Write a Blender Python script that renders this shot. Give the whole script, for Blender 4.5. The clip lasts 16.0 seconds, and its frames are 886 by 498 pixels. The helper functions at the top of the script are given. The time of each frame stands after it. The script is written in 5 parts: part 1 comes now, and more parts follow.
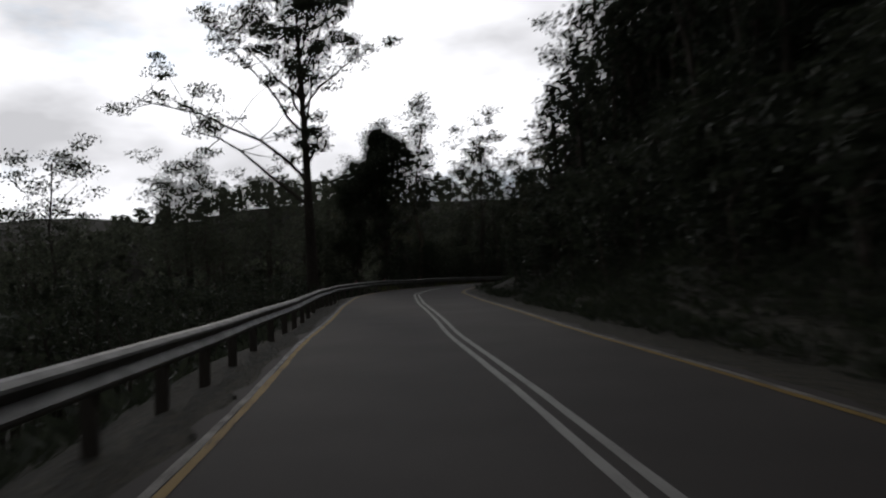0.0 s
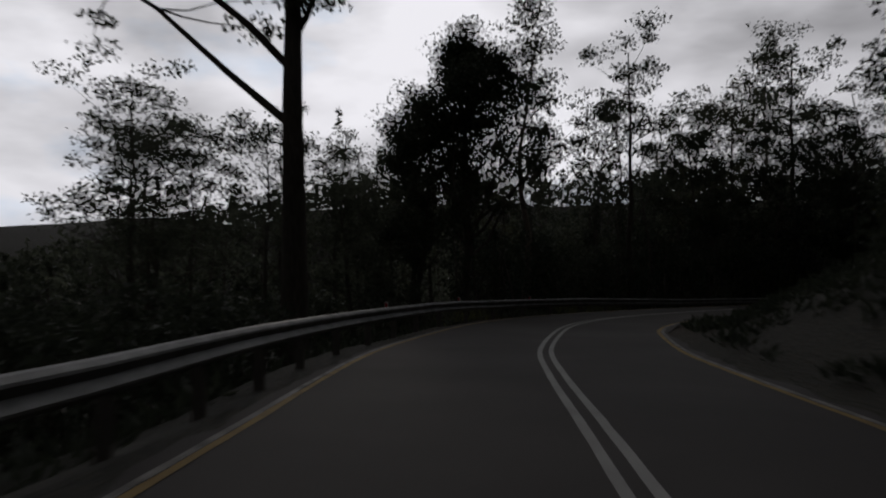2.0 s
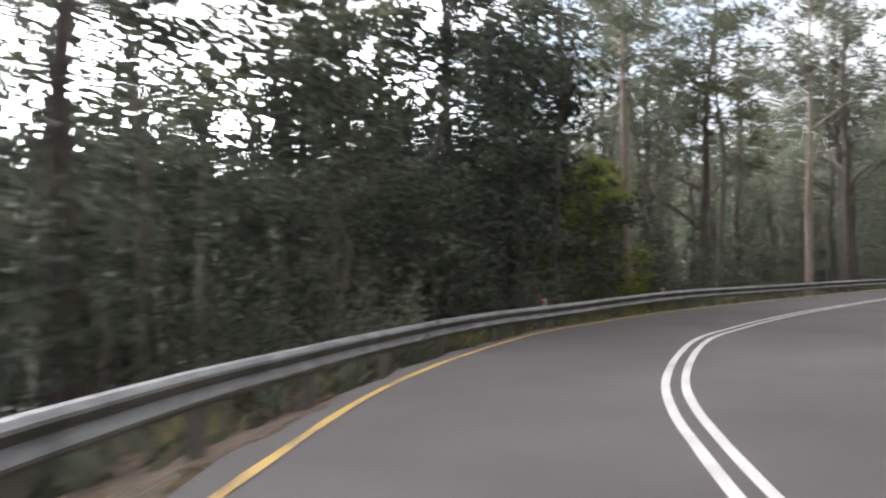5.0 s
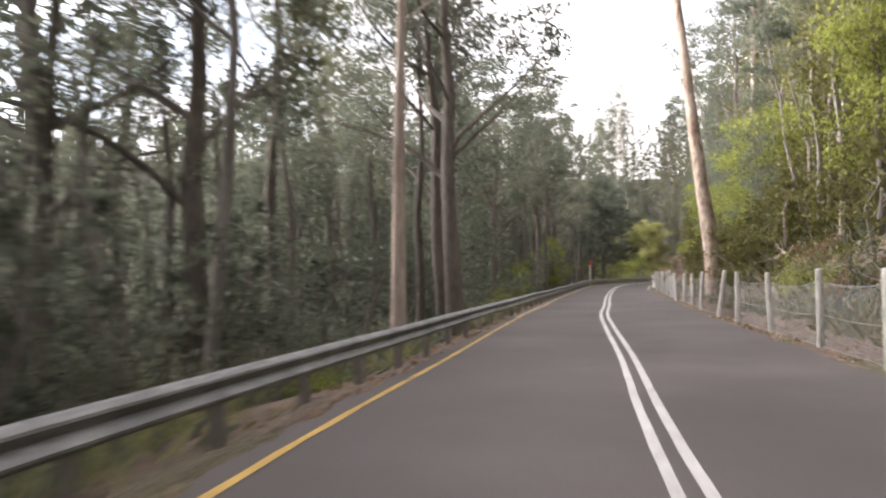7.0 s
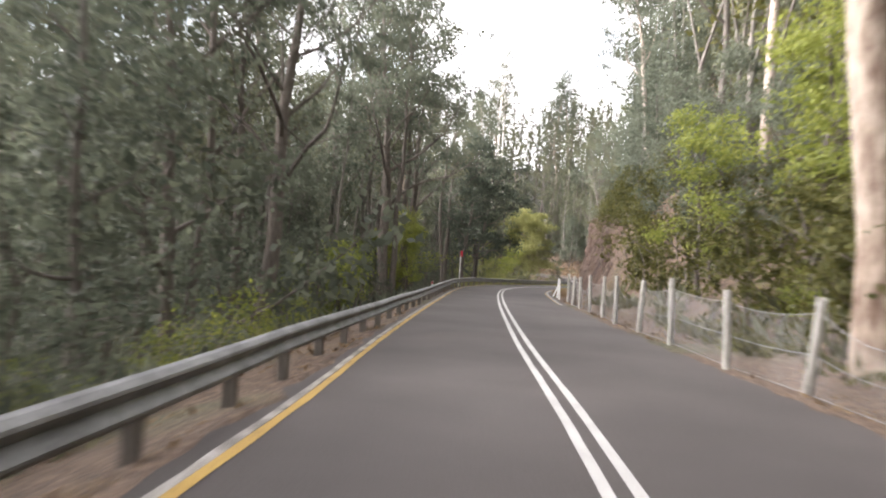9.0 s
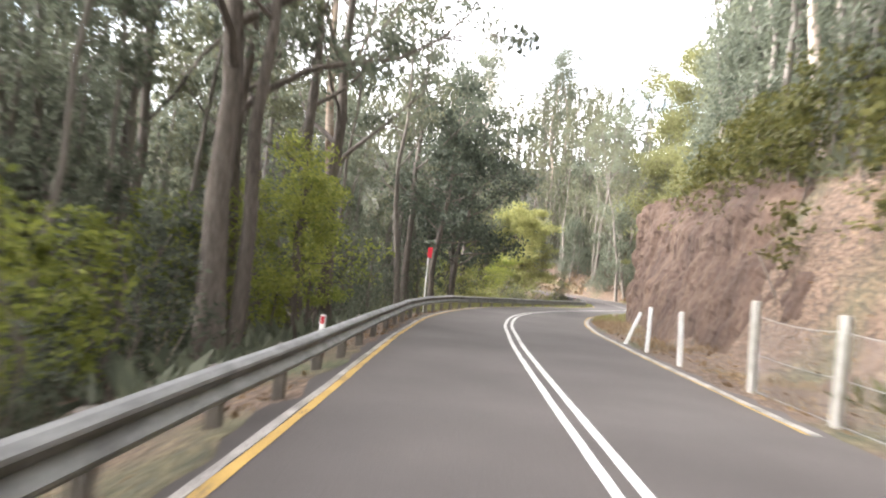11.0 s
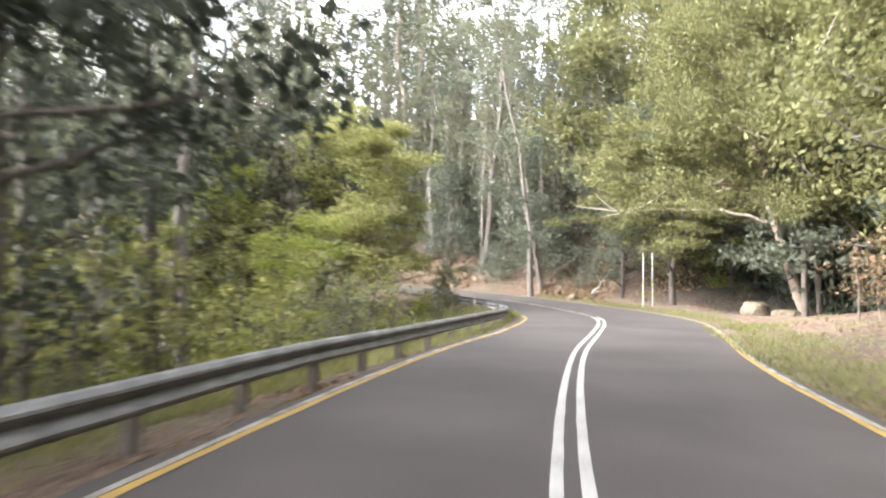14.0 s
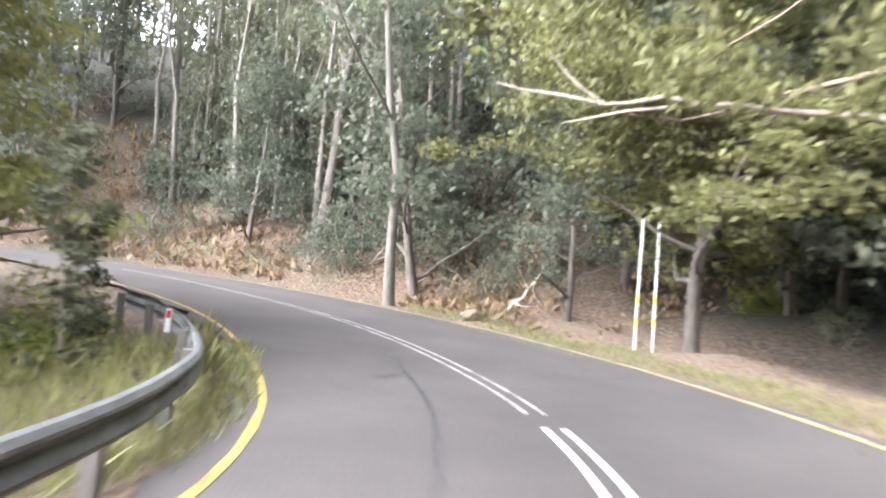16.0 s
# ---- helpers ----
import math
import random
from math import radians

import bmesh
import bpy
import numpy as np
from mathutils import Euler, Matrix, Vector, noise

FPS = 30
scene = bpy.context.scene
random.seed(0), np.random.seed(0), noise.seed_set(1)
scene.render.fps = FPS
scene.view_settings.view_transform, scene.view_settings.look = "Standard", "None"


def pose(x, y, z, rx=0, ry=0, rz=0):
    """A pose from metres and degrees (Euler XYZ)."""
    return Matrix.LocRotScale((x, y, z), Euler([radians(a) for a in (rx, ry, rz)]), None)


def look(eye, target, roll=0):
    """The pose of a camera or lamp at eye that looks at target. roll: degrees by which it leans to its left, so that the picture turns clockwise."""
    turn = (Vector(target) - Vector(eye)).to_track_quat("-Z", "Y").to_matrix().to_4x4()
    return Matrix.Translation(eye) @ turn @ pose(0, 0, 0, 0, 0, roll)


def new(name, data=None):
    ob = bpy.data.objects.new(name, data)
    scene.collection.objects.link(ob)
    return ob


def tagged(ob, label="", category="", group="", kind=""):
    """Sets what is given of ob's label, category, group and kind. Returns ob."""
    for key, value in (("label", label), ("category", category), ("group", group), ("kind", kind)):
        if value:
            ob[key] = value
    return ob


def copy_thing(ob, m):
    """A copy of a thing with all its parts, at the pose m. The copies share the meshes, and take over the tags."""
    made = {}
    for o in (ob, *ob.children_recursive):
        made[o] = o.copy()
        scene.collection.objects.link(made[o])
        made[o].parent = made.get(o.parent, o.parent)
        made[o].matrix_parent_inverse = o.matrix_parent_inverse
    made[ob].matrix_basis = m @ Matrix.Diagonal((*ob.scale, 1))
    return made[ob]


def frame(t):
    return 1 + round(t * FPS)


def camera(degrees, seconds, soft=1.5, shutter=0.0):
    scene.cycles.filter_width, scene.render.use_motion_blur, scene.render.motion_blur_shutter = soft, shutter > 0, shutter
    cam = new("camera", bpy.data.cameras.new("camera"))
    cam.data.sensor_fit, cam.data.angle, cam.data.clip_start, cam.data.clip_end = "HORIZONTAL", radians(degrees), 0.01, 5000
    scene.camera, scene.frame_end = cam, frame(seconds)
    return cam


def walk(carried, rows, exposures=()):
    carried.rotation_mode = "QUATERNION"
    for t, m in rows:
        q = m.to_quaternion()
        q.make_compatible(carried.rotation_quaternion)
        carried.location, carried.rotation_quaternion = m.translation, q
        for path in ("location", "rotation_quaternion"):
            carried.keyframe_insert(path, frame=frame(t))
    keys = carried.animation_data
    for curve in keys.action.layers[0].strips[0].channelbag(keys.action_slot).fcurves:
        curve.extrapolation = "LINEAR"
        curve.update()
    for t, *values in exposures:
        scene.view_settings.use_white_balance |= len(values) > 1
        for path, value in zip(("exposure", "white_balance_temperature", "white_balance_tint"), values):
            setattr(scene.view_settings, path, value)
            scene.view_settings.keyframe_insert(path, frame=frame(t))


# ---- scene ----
cam = camera(61.1, 16.0, soft=2.0, shutter=0.5)

# seconds, x, y, z, tilt, lean, heading
PATH = [
    (0.0, -0.11, -0.04, 1.29, 91.50, 2.49, 0.39),
    (0.5, -0.47, 6.35, 1.31, 90.70, 2.46, 3.96),
    (1.0, -0.94, 12.90, 1.32, 90.55, 0.58, 6.05),
    (1.5, -1.51, 19.61, 1.28, 91.73, -0.06, 6.98),
    (2.0, -1.93, 26.27, 1.23, 92.63, 0.24, 7.14),
    (2.5, -2.40, 32.54, 1.29, 92.52, 0.31, 6.08),
    (3.0, -2.56, 38.41, 1.27, 91.99, -0.11, 3.06),
    (3.5, -2.33, 43.87, 1.25, 91.66, -0.37, -2.85),
    (3.7, -2.08, 46.06, 1.24, 91.43, 0.11, -5.83),
    (4.1, -1.34, 49.91, 1.23, 91.39, 0.30, -12.39),
    (4.5, -0.10, 53.68, 1.22, 91.41, 0.41, -20.61),
    (4.9, 1.72, 57.21, 1.23, 91.44, 0.57, -29.48),
    (5.3, 4.08, 60.42, 1.23, 91.46, 0.84, -37.88),
    (5.8, 7.61, 63.88, 1.24, 91.47, 1.26, -46.21),
    (6.0, 9.56, 65.34, 1.21, 91.72, 1.10, -49.19),
    (6.5, 14.41, 68.03, 1.19, 92.11, 0.78, -56.99),
    (7.0, 19.60, 70.12, 1.33, 91.92, 0.93, -63.94),
    (7.5, 25.26, 71.87, 1.34, 91.48, 1.03, -68.14),
    (8.0, 30.75, 73.67, 1.31, 91.12, -0.79, -71.36),
    (8.5, 36.54, 75.28, 1.29, 91.33, -2.33, -73.19),
    (9.0, 42.28, 76.77, 1.29, 91.27, -3.76, -74.35),
    (9.2, 44.69, 77.42, 1.30, 91.38, -3.70, -74.73),
    (9.9, 52.64, 79.31, 1.27, 91.73, -4.16, -75.33),
    (10.6, 60.58, 81.19, 1.23, 92.10, -4.69, -75.96),
    (11.3, 68.51, 83.05, 1.20, 92.37, -5.30, -76.52),
    (11.5, 71.28, 83.68, 1.22, 92.20, -5.43, -76.66),
    (12.0, 77.02, 84.89, 1.27, 92.53, -5.15, -76.96),
    (12.5, 83.01, 85.82, 1.32, 92.58, -4.40, -78.24),
    (13.0, 89.00, 86.53, 1.34, 92.51, -3.23, -80.38),
    (13.5, 95.00, 86.91, 1.33, 92.47, -1.97, -83.63),
    (14.0, 100.90, 86.82, 1.28, 92.53, -1.26, -87.80),
    (14.5, 106.78, 86.37, 1.29, 92.41, -2.04, -92.22),
    (15.0, 112.42, 85.49, 1.30, 92.42, -3.17, -95.80),
    (15.5, 118.01, 84.59, 1.31, 92.78, -4.64, -97.87),
    (16.0, 123.45, 83.96, 1.37, 92.61, -5.18, -95.76),
]
EXPOSURES = [(0.0, -4.75, 6400, 13), (0.5, -5.1, 6400, 14), (1.0, -5.25, 6400, 15), (2.0, -5.45, 6400, 15), (2.5, -5.05, 6300, 15), (3.0, -4.2, 6150, 16), (3.5, -2.9, 5900, 16.5), (5.8, 0.4, 6500, 16), (7.0, 0.2, 6600, 20), (9.0, 0.35, 6500, 18), (11.5, 1.1, 6500, 15), (12.5, 1.07, 6350, 14), (13.5, 0.97, 6400, 14), (14.5, 0.95, 6130, 14.5), (16.0, 1.03, 5950, 15)]
walk(cam, [(t, pose(x, y, z, a, b, c)) for t, x, y, z, a, b, c in PATH], EXPOSURES)

# ---- sky and sun ----
SUN_AZ = 14.0        # degrees to the left of +y
SUN_EL = 19.0
sun_dir = Vector((-math.sin(radians(SUN_AZ)) * math.cos(radians(SUN_EL)), math.cos(radians(SUN_AZ)) * math.cos(radians(SUN_EL)), math.sin(radians(SUN_EL))))
world = bpy.data.worlds.new("sky")
scene.world = world
world.use_nodes = True
wn, wl = world.node_tree.nodes, world.node_tree.links
wn.clear()
w_out = wn.new("ShaderNodeOutputWorld")
w_sky = wn.new("ShaderNodeTexSky")
w_sky.sky_type = "NISHITA"
w_sky.sun_disc = False
w_sky.sun_elevation = radians(SUN_EL)
w_sky.sun_rotation = radians(-SUN_AZ)
w_sky.dust_density = 2.5
w_bg = wn.new("ShaderNodeBackground")
w_bg.inputs["Strength"].default_value = 0.15
wl.new(w_sky.outputs[0], w_bg.inputs["Color"])
# bright broken cloud all over the sky, brighter towards the sun
w_co = wn.new("ShaderNodeTexCoord")
w_map = wn.new("ShaderNodeMapping")
w_map.inputs["Scale"].default_value = (1.0, 1.0, 2.6)
w_noise = wn.new("ShaderNodeTexNoise")
w_noise.inputs["Scale"].default_value = 2.3
w_noise.inputs["Detail"].default_value = 7.0
w_noise.inputs["Roughness"].default_value = 0.58
wl.new(w_co.outputs["Generated"], w_map.inputs["Vector"])
wl.new(w_map.outputs[0], w_noise.inputs["Vector"])
w_ramp = wn.new("ShaderNodeMapRange")
w_ramp.inputs["From Min"].default_value = 0.22
w_ramp.inputs["From Max"].default_value = 0.36
wl.new(w_noise.outputs["Fac"], w_ramp.inputs["Value"])
w_dot = wn.new("ShaderNodeVectorMath")
w_dot.operation = "DOT_PRODUCT"
w_dot.inputs[1].default_value = sun_dir
wl.new(w_co.outputs["Generated"], w_dot.inputs[0])
w_glow = wn.new("ShaderNodeMapRange")
w_glow.interpolation_type = "SMOOTHSTEP"
w_glow.inputs["From Min"].default_value = 0.60
w_glow.inputs["From Max"].default_value = 0.97
w_glow.inputs["To Min"].default_value = 2.4
w_glow.inputs["To Max"].default_value = 34.0
wl.new(w_dot.outputs["Value"], w_glow.inputs["Value"])
w_noise2 = wn.new("ShaderNodeTexNoise")
w_noise2.inputs["Scale"].default_value = 3.4
w_noise2.inputs["Detail"].default_value = 5.0
wl.new(w_map.outputs[0], w_noise2.inputs["Vector"])
w_shade = wn.new("ShaderNodeMapRange")
w_shade.inputs["From Min"].default_value = 0.35
w_shade.inputs["From Max"].default_value = 0.62
w_shade.inputs["To Min"].default_value = 0.5
w_shade.inputs["To Max"].default_value = 1.1
wl.new(w_noise2.outputs["Fac"], w_shade.inputs["Value"])
w_mul = wn.new("ShaderNodeMath")
w_mul.operation = "MULTIPLY"
wl.new(w_glow.outputs[0], w_mul.inputs[0])
wl.new(w_shade.outputs[0], w_mul.inputs[1])
w_cloud = wn.new("ShaderNodeBackground")
w_tint = wn.new("ShaderNodeMapRange")
w_tint.data_type = "FLOAT_VECTOR"
w_tint.inputs[7].default_value = (0.36, 0.36, 0.36)
w_tint.inputs[8].default_value = (0.46, 0.46, 0.46)
w_tint.inputs[9].default_value = (0.76, 0.88, 1.0)
w_tint.inputs[10].default_value = (0.98, 0.99, 1.0)
wl.new(w_noise.outputs["Fac"], w_tint.inputs[6])
wl.new(w_tint.outputs[1], w_cloud.inputs["Color"])
wl.new(w_mul.outputs[0], w_cloud.inputs["Strength"])
w_mix = wn.new("ShaderNodeMixShader")
wl.new(w_ramp.outputs[0], w_mix.inputs[0])
wl.new(w_bg.outputs[0], w_mix.inputs[1])
wl.new(w_cloud.outputs[0], w_mix.inputs[2])
wl.new(w_mix.outputs[0], w_out.inputs["Surface"])

sun = new("sun", bpy.data.lights.new("sun", "SUN"))
sun.data.energy = 3.4
sun.data.angle = radians(3.0)
sun.data.color = (1.0, 0.93, 0.80)
sun.matrix_world = look(sun_dir * 100, (0, 0, 0))


# ---- materials ----
def node_material(name):
    m = bpy.data.materials.new(name)
    m.use_nodes = True
    n = m.node_tree.nodes
    return m, n, m.node_tree.links, n["Principled BSDF"]


def ramp(n, stops):
    r = n.new("ShaderNodeValToRGB")
    el = r.color_ramp.elements
    while len(el) < len(stops):
        el.new(0.5)
    for e, (p, c) in zip(el, stops):
        e.position, e.color = p, (*c, 1)
    return r


def rough_material(name, stops, scale=2.0, fine=40.0, bump=0.3, rough=0.9, distance=0.02, metallic=0.0, stretch=(1, 1, 1), fine_mix=0.45):
    """Two scales of noise through a colour ramp, with relief from the finer one."""
    m, n, l, b = node_material(name)
    co = n.new("ShaderNodeTexCoord")
    mp = n.new("ShaderNodeMapping")
    mp.inputs["Scale"].default_value = stretch
    l.new(co.outputs["Object"], mp.inputs["Vector"])
    a = n.new("ShaderNodeTexNoise")
    a.inputs["Scale"].default_value, a.inputs["Detail"].default_value = scale, 6.0
    f = n.new("ShaderNodeTexNoise")
    f.inputs["Scale"].default_value, f.inputs["Detail"].default_value = fine, 5.0
    l.new(mp.outputs[0], a.inputs["Vector"])
    l.new(mp.outputs[0], f.inputs["Vector"])
    mx = n.new("ShaderNodeMix")
    mx.inputs[0].default_value = fine_mix
    l.new(a.outputs["Fac"], mx.inputs[2])
    l.new(f.outputs["Fac"], mx.inputs[3])
    r = ramp(n, stops)
    l.new(mx.outputs[0], r.inputs[0])
    l.new(r.outputs[0], b.inputs["Base Color"])
    b.inputs["Roughness"].default_value = rough
    b.inputs["Metallic"].default_value = metallic
    if not metallic:
        b.inputs["Specular IOR Level"].default_value = 0.25
    bp = n.new("ShaderNodeBump")
    bp.inputs["Strength"].default_value, bp.inputs["Distance"].default_value = bump, distance
    l.new(mx.outputs[0], bp.inputs["Height"])
    l.new(bp.outputs[0], b.inputs["Normal"])
    return m


def leaf_material(name, dark, light, translucent=0.35):
    """Leaves that differ one by one and tree by tree, and let some light through."""
    m, n, l, b = node_material(name)
    g = n.new("ShaderNodeNewGeometry")
    o = n.new("ShaderNodeObjectInfo")
    ad = n.new("ShaderNodeMix")
    ad.inputs[0].default_value = 0.35
    l.new(g.outputs["Random Per Island"], ad.inputs[2])
    l.new(o.outputs["Random"], ad.inputs[3])
    mid = [(a + c) / 2 for a, c in zip(dark, light)]
    r = ramp(n, [(0.05, dark), (0.5, mid), (0.95, light)])
    l.new(ad.outputs[0], r.inputs[0])
    l.new(r.outputs[0], b.inputs["Base Color"])
    b.inputs["Roughness"].default_value = 0.6
    b.inputs["Specular IOR Level"].default_value = 0.22
    t = n.new("ShaderNodeBsdfTranslucent")
    l.new(r.outputs[0], t.inputs["Color"])
    mx = n.new("ShaderNodeMixShader")
    mx.inputs[0].default_value = translucent
    l.new(b.outputs[0], mx.inputs[1])
    l.new(t.outputs[0], mx.inputs[2])
    l.new(mx.outputs[0], n["Material Output"].inputs["Surface"])
    return m


M_ASPHALT = rough_material("asphalt", [(0.3, (0.036, 0.0312, 0.028)), (0.5, (0.0575, 0.0503, 0.0457)), (0.72, (0.086, 0.0760, 0.0695))], 0.35, 55, 0.4, 0.84, 0.006)
M_WHITE = rough_material("white_line_paint", [(0.3, (0.20, 0.19, 0.18)), (0.45, (0.32, 0.31, 0.29)), (0.7, (0.43, 0.42, 0.395))], 1.5, 30, 0.2, 0.7, 0.003)
M_FADED = rough_material("worn_white_line_paint", [(0.40, (0.10, 0.09, 0.08)), (0.55, (0.26, 0.245, 0.225)), (0.75, (0.44, 0.42, 0.39))], 2.5, 35, 0.2, 0.75, 0.003)
M_YELLOW = rough_material("yellow_line_paint", [(0.36, (0.085, 0.066, 0.046)), (0.45, (0.28, 0.175, 0.045)), (0.75, (0.41, 0.275, 0.078))], 1.6, 26, 0.2, 0.75, 0.003, fine_mix=0.5)
M_STEEL = rough_material("galvanised_steel", [(0.32, (0.075, 0.073, 0.069)), (0.5, (0.18, 0.18, 0.174)), (0.7, (0.32, 0.32, 0.31))], 2.4, 22, 0.15, 0.58, 0.004, metallic=0.45, fine_mix=0.5)
M_POST = rough_material("weathered_timber", [(0.3, (0.07, 0.06, 0.05)), (0.5, (0.13, 0.115, 0.10)), (0.75, (0.20, 0.18, 0.16))], 2.0, 30, 0.4, 0.9, 0.01, stretch=(1, 1, 0.15))
M_FENCE = rough_material("grey_white_fence_post", [(0.32, (0.12, 0.112, 0.095)), (0.5, (0.29, 0.275, 0.24)), (0.75, (0.43, 0.41, 0.37))], 3.0, 24, 0.5, 0.88, 0.01, stretch=(1, 1, 0.25), fine_mix=0.5)
M_WIRE = rough_material("fence_wire", [(0.3, (0.12, 0.115, 0.11)), (0.7, (0.26, 0.25, 0.24))], 4, 40, 0.1, 0.5, 0.002, metallic=0.6)
M_PLASTIC = rough_material("white_plastic", [(0.3, (0.60, 0.60, 0.57)), (0.7, (0.80, 0.80, 0.77))], 3, 40, 0.05, 0.5, 0.002)
M_RED = rough_material("red_reflector", [(0.3, (0.38, 0.020, 0.032)), (0.7, (0.56, 0.034, 0.050))], 6, 60, 0.05, 0.35, 0.001)
M_BAND = rough_material("yellow_band", [(0.3, (0.55, 0.55, 0.04)), (0.7, (0.75, 0.78, 0.10))], 6, 60, 0.05, 0.4, 0.001)
M_BLACK = rough_material("black_rubber", [(0.3, (0.02, 0.02, 0.02)), (0.7, (0.05, 0.05, 0.05))], 6, 60, 0.1, 0.7, 0.002)
M_ROCK = rough_material("red_brown_rock", [(0.30, (0.020, 0.0125, 0.009)), (0.5, (0.054, 0.034, 0.0235)), (0.70, (0.098, 0.066, 0.047))], 0.7, 6, 0.9, 0.95, 0.08, fine_mix=0.45, stretch=(1, 1, 0.45))
M_BOULDER = rough_material("sandstone_boulder", [(0.3, (0.075, 0.058, 0.040)), (0.5, (0.165, 0.132, 0.092)), (0.75, (0.27, 0.225, 0.165))], 1.5, 10, 0.6, 0.9, 0.04)
M_BARK_DARK = rough_material("dark_bark", [(0.3, (0.040, 0.033, 0.028)), (0.5, (0.10, 0.085, 0.071)), (0.75, (0.19, 0.165, 0.14))], 1.2, 16, 0.9, 0.95, 0.05, stretch=(1, 1, 0.22))
M_BARK_PALE = rough_material("pale_gum_bark", [(0.28, (0.12, 0.085, 0.065)), (0.48, (0.25, 0.20, 0.16)), (0.72, (0.40, 0.355, 0.30))], 0.9, 9, 0.4, 0.85, 0.02, stretch=(1, 1, 0.3))
M_BARK_FLAKE = rough_material("flaking_gum_bark", [(0.36, (0.105, 0.068, 0.048)), (0.47, (0.20, 0.150, 0.112)), (0.62, (0.33, 0.275, 0.215))], 2.2, 8, 0.6, 0.88, 0.03, stretch=(1, 1, 0.45), fine_mix=0.5)
M_BARK_GREY = rough_material("grey_bark", [(0.3, (0.060, 0.051, 0.042)), (0.5, (0.125, 0.110, 0.093)), (0.75, (0.215, 0.192, 0.166))], 1.2, 14, 0.7, 0.95, 0.04, stretch=(1, 1, 0.25))
M_BARK_PINK = rough_material("pink_brown_bark", [(0.3, (0.12, 0.088, 0.068)), (0.5, (0.24, 0.178, 0.138)), (0.75, (0.36, 0.29, 0.235))], 1.2, 10, 0.4, 0.85, 0.02, stretch=(1, 1, 0.3))
M_BARK_WHITE = rough_material("white_gum_bark", [(0.3, (0.36, 0.32, 0.27)), (0.5, (0.55, 0.52, 0.47)), (0.75, (0.70, 0.68, 0.63))], 0.9, 9, 0.3, 0.8, 0.02, stretch=(1, 1, 0.3))
M_TWIG = rough_material("dry_branches", [(0.3, (0.12, 0.095, 0.07)), (0.7, (0.32, 0.27, 0.22))], 3, 30, 0.4, 0.9, 0.01)
M_LEAF_GUM = leaf_material("gum_leaves", (0.054, 0.065, 0.046), (0.150, 0.162, 0.112), 0.5)
M_LEAF_OLIVE = leaf_material("olive_leaves", (0.044, 0.046, 0.012), (0.130, 0.122, 0.034), 0.42)
M_LEAF_LIME = leaf_material("lime_leaves", (0.108, 0.114, 0.036), (0.290, 0.286, 0.105), 0.52)
M_LEAF_GREY = leaf_material("grey_green_leaves", (0.055, 0.060, 0.037), (0.155, 0.157, 0.092), 0.48)
M_LEAF_DARK = leaf_material("dark_leaves", (0.032, 0.041, 0.029), (0.088, 0.102, 0.066), 0.3)
M_LEAF_YELLOW = leaf_material("yellow_green_leaves", (0.096, 0.118, 0.022), (0.255, 0.272, 0.062), 0.54)
M_LEAF_PALE = leaf_material("pale_olive_leaves", (0.058, 0.062, 0.022), (0.178, 0.174, 0.070), 0.46)
M_LEAF_DRY = leaf_material("dry_leaves", (0.10, 0.065, 0.036), (0.27, 0.19, 0.108), 0.2)
M_GRASS = leaf_material("grass_blades", (0.085, 0.100, 0.030), (0.30, 0.285, 0.125), 0.4)


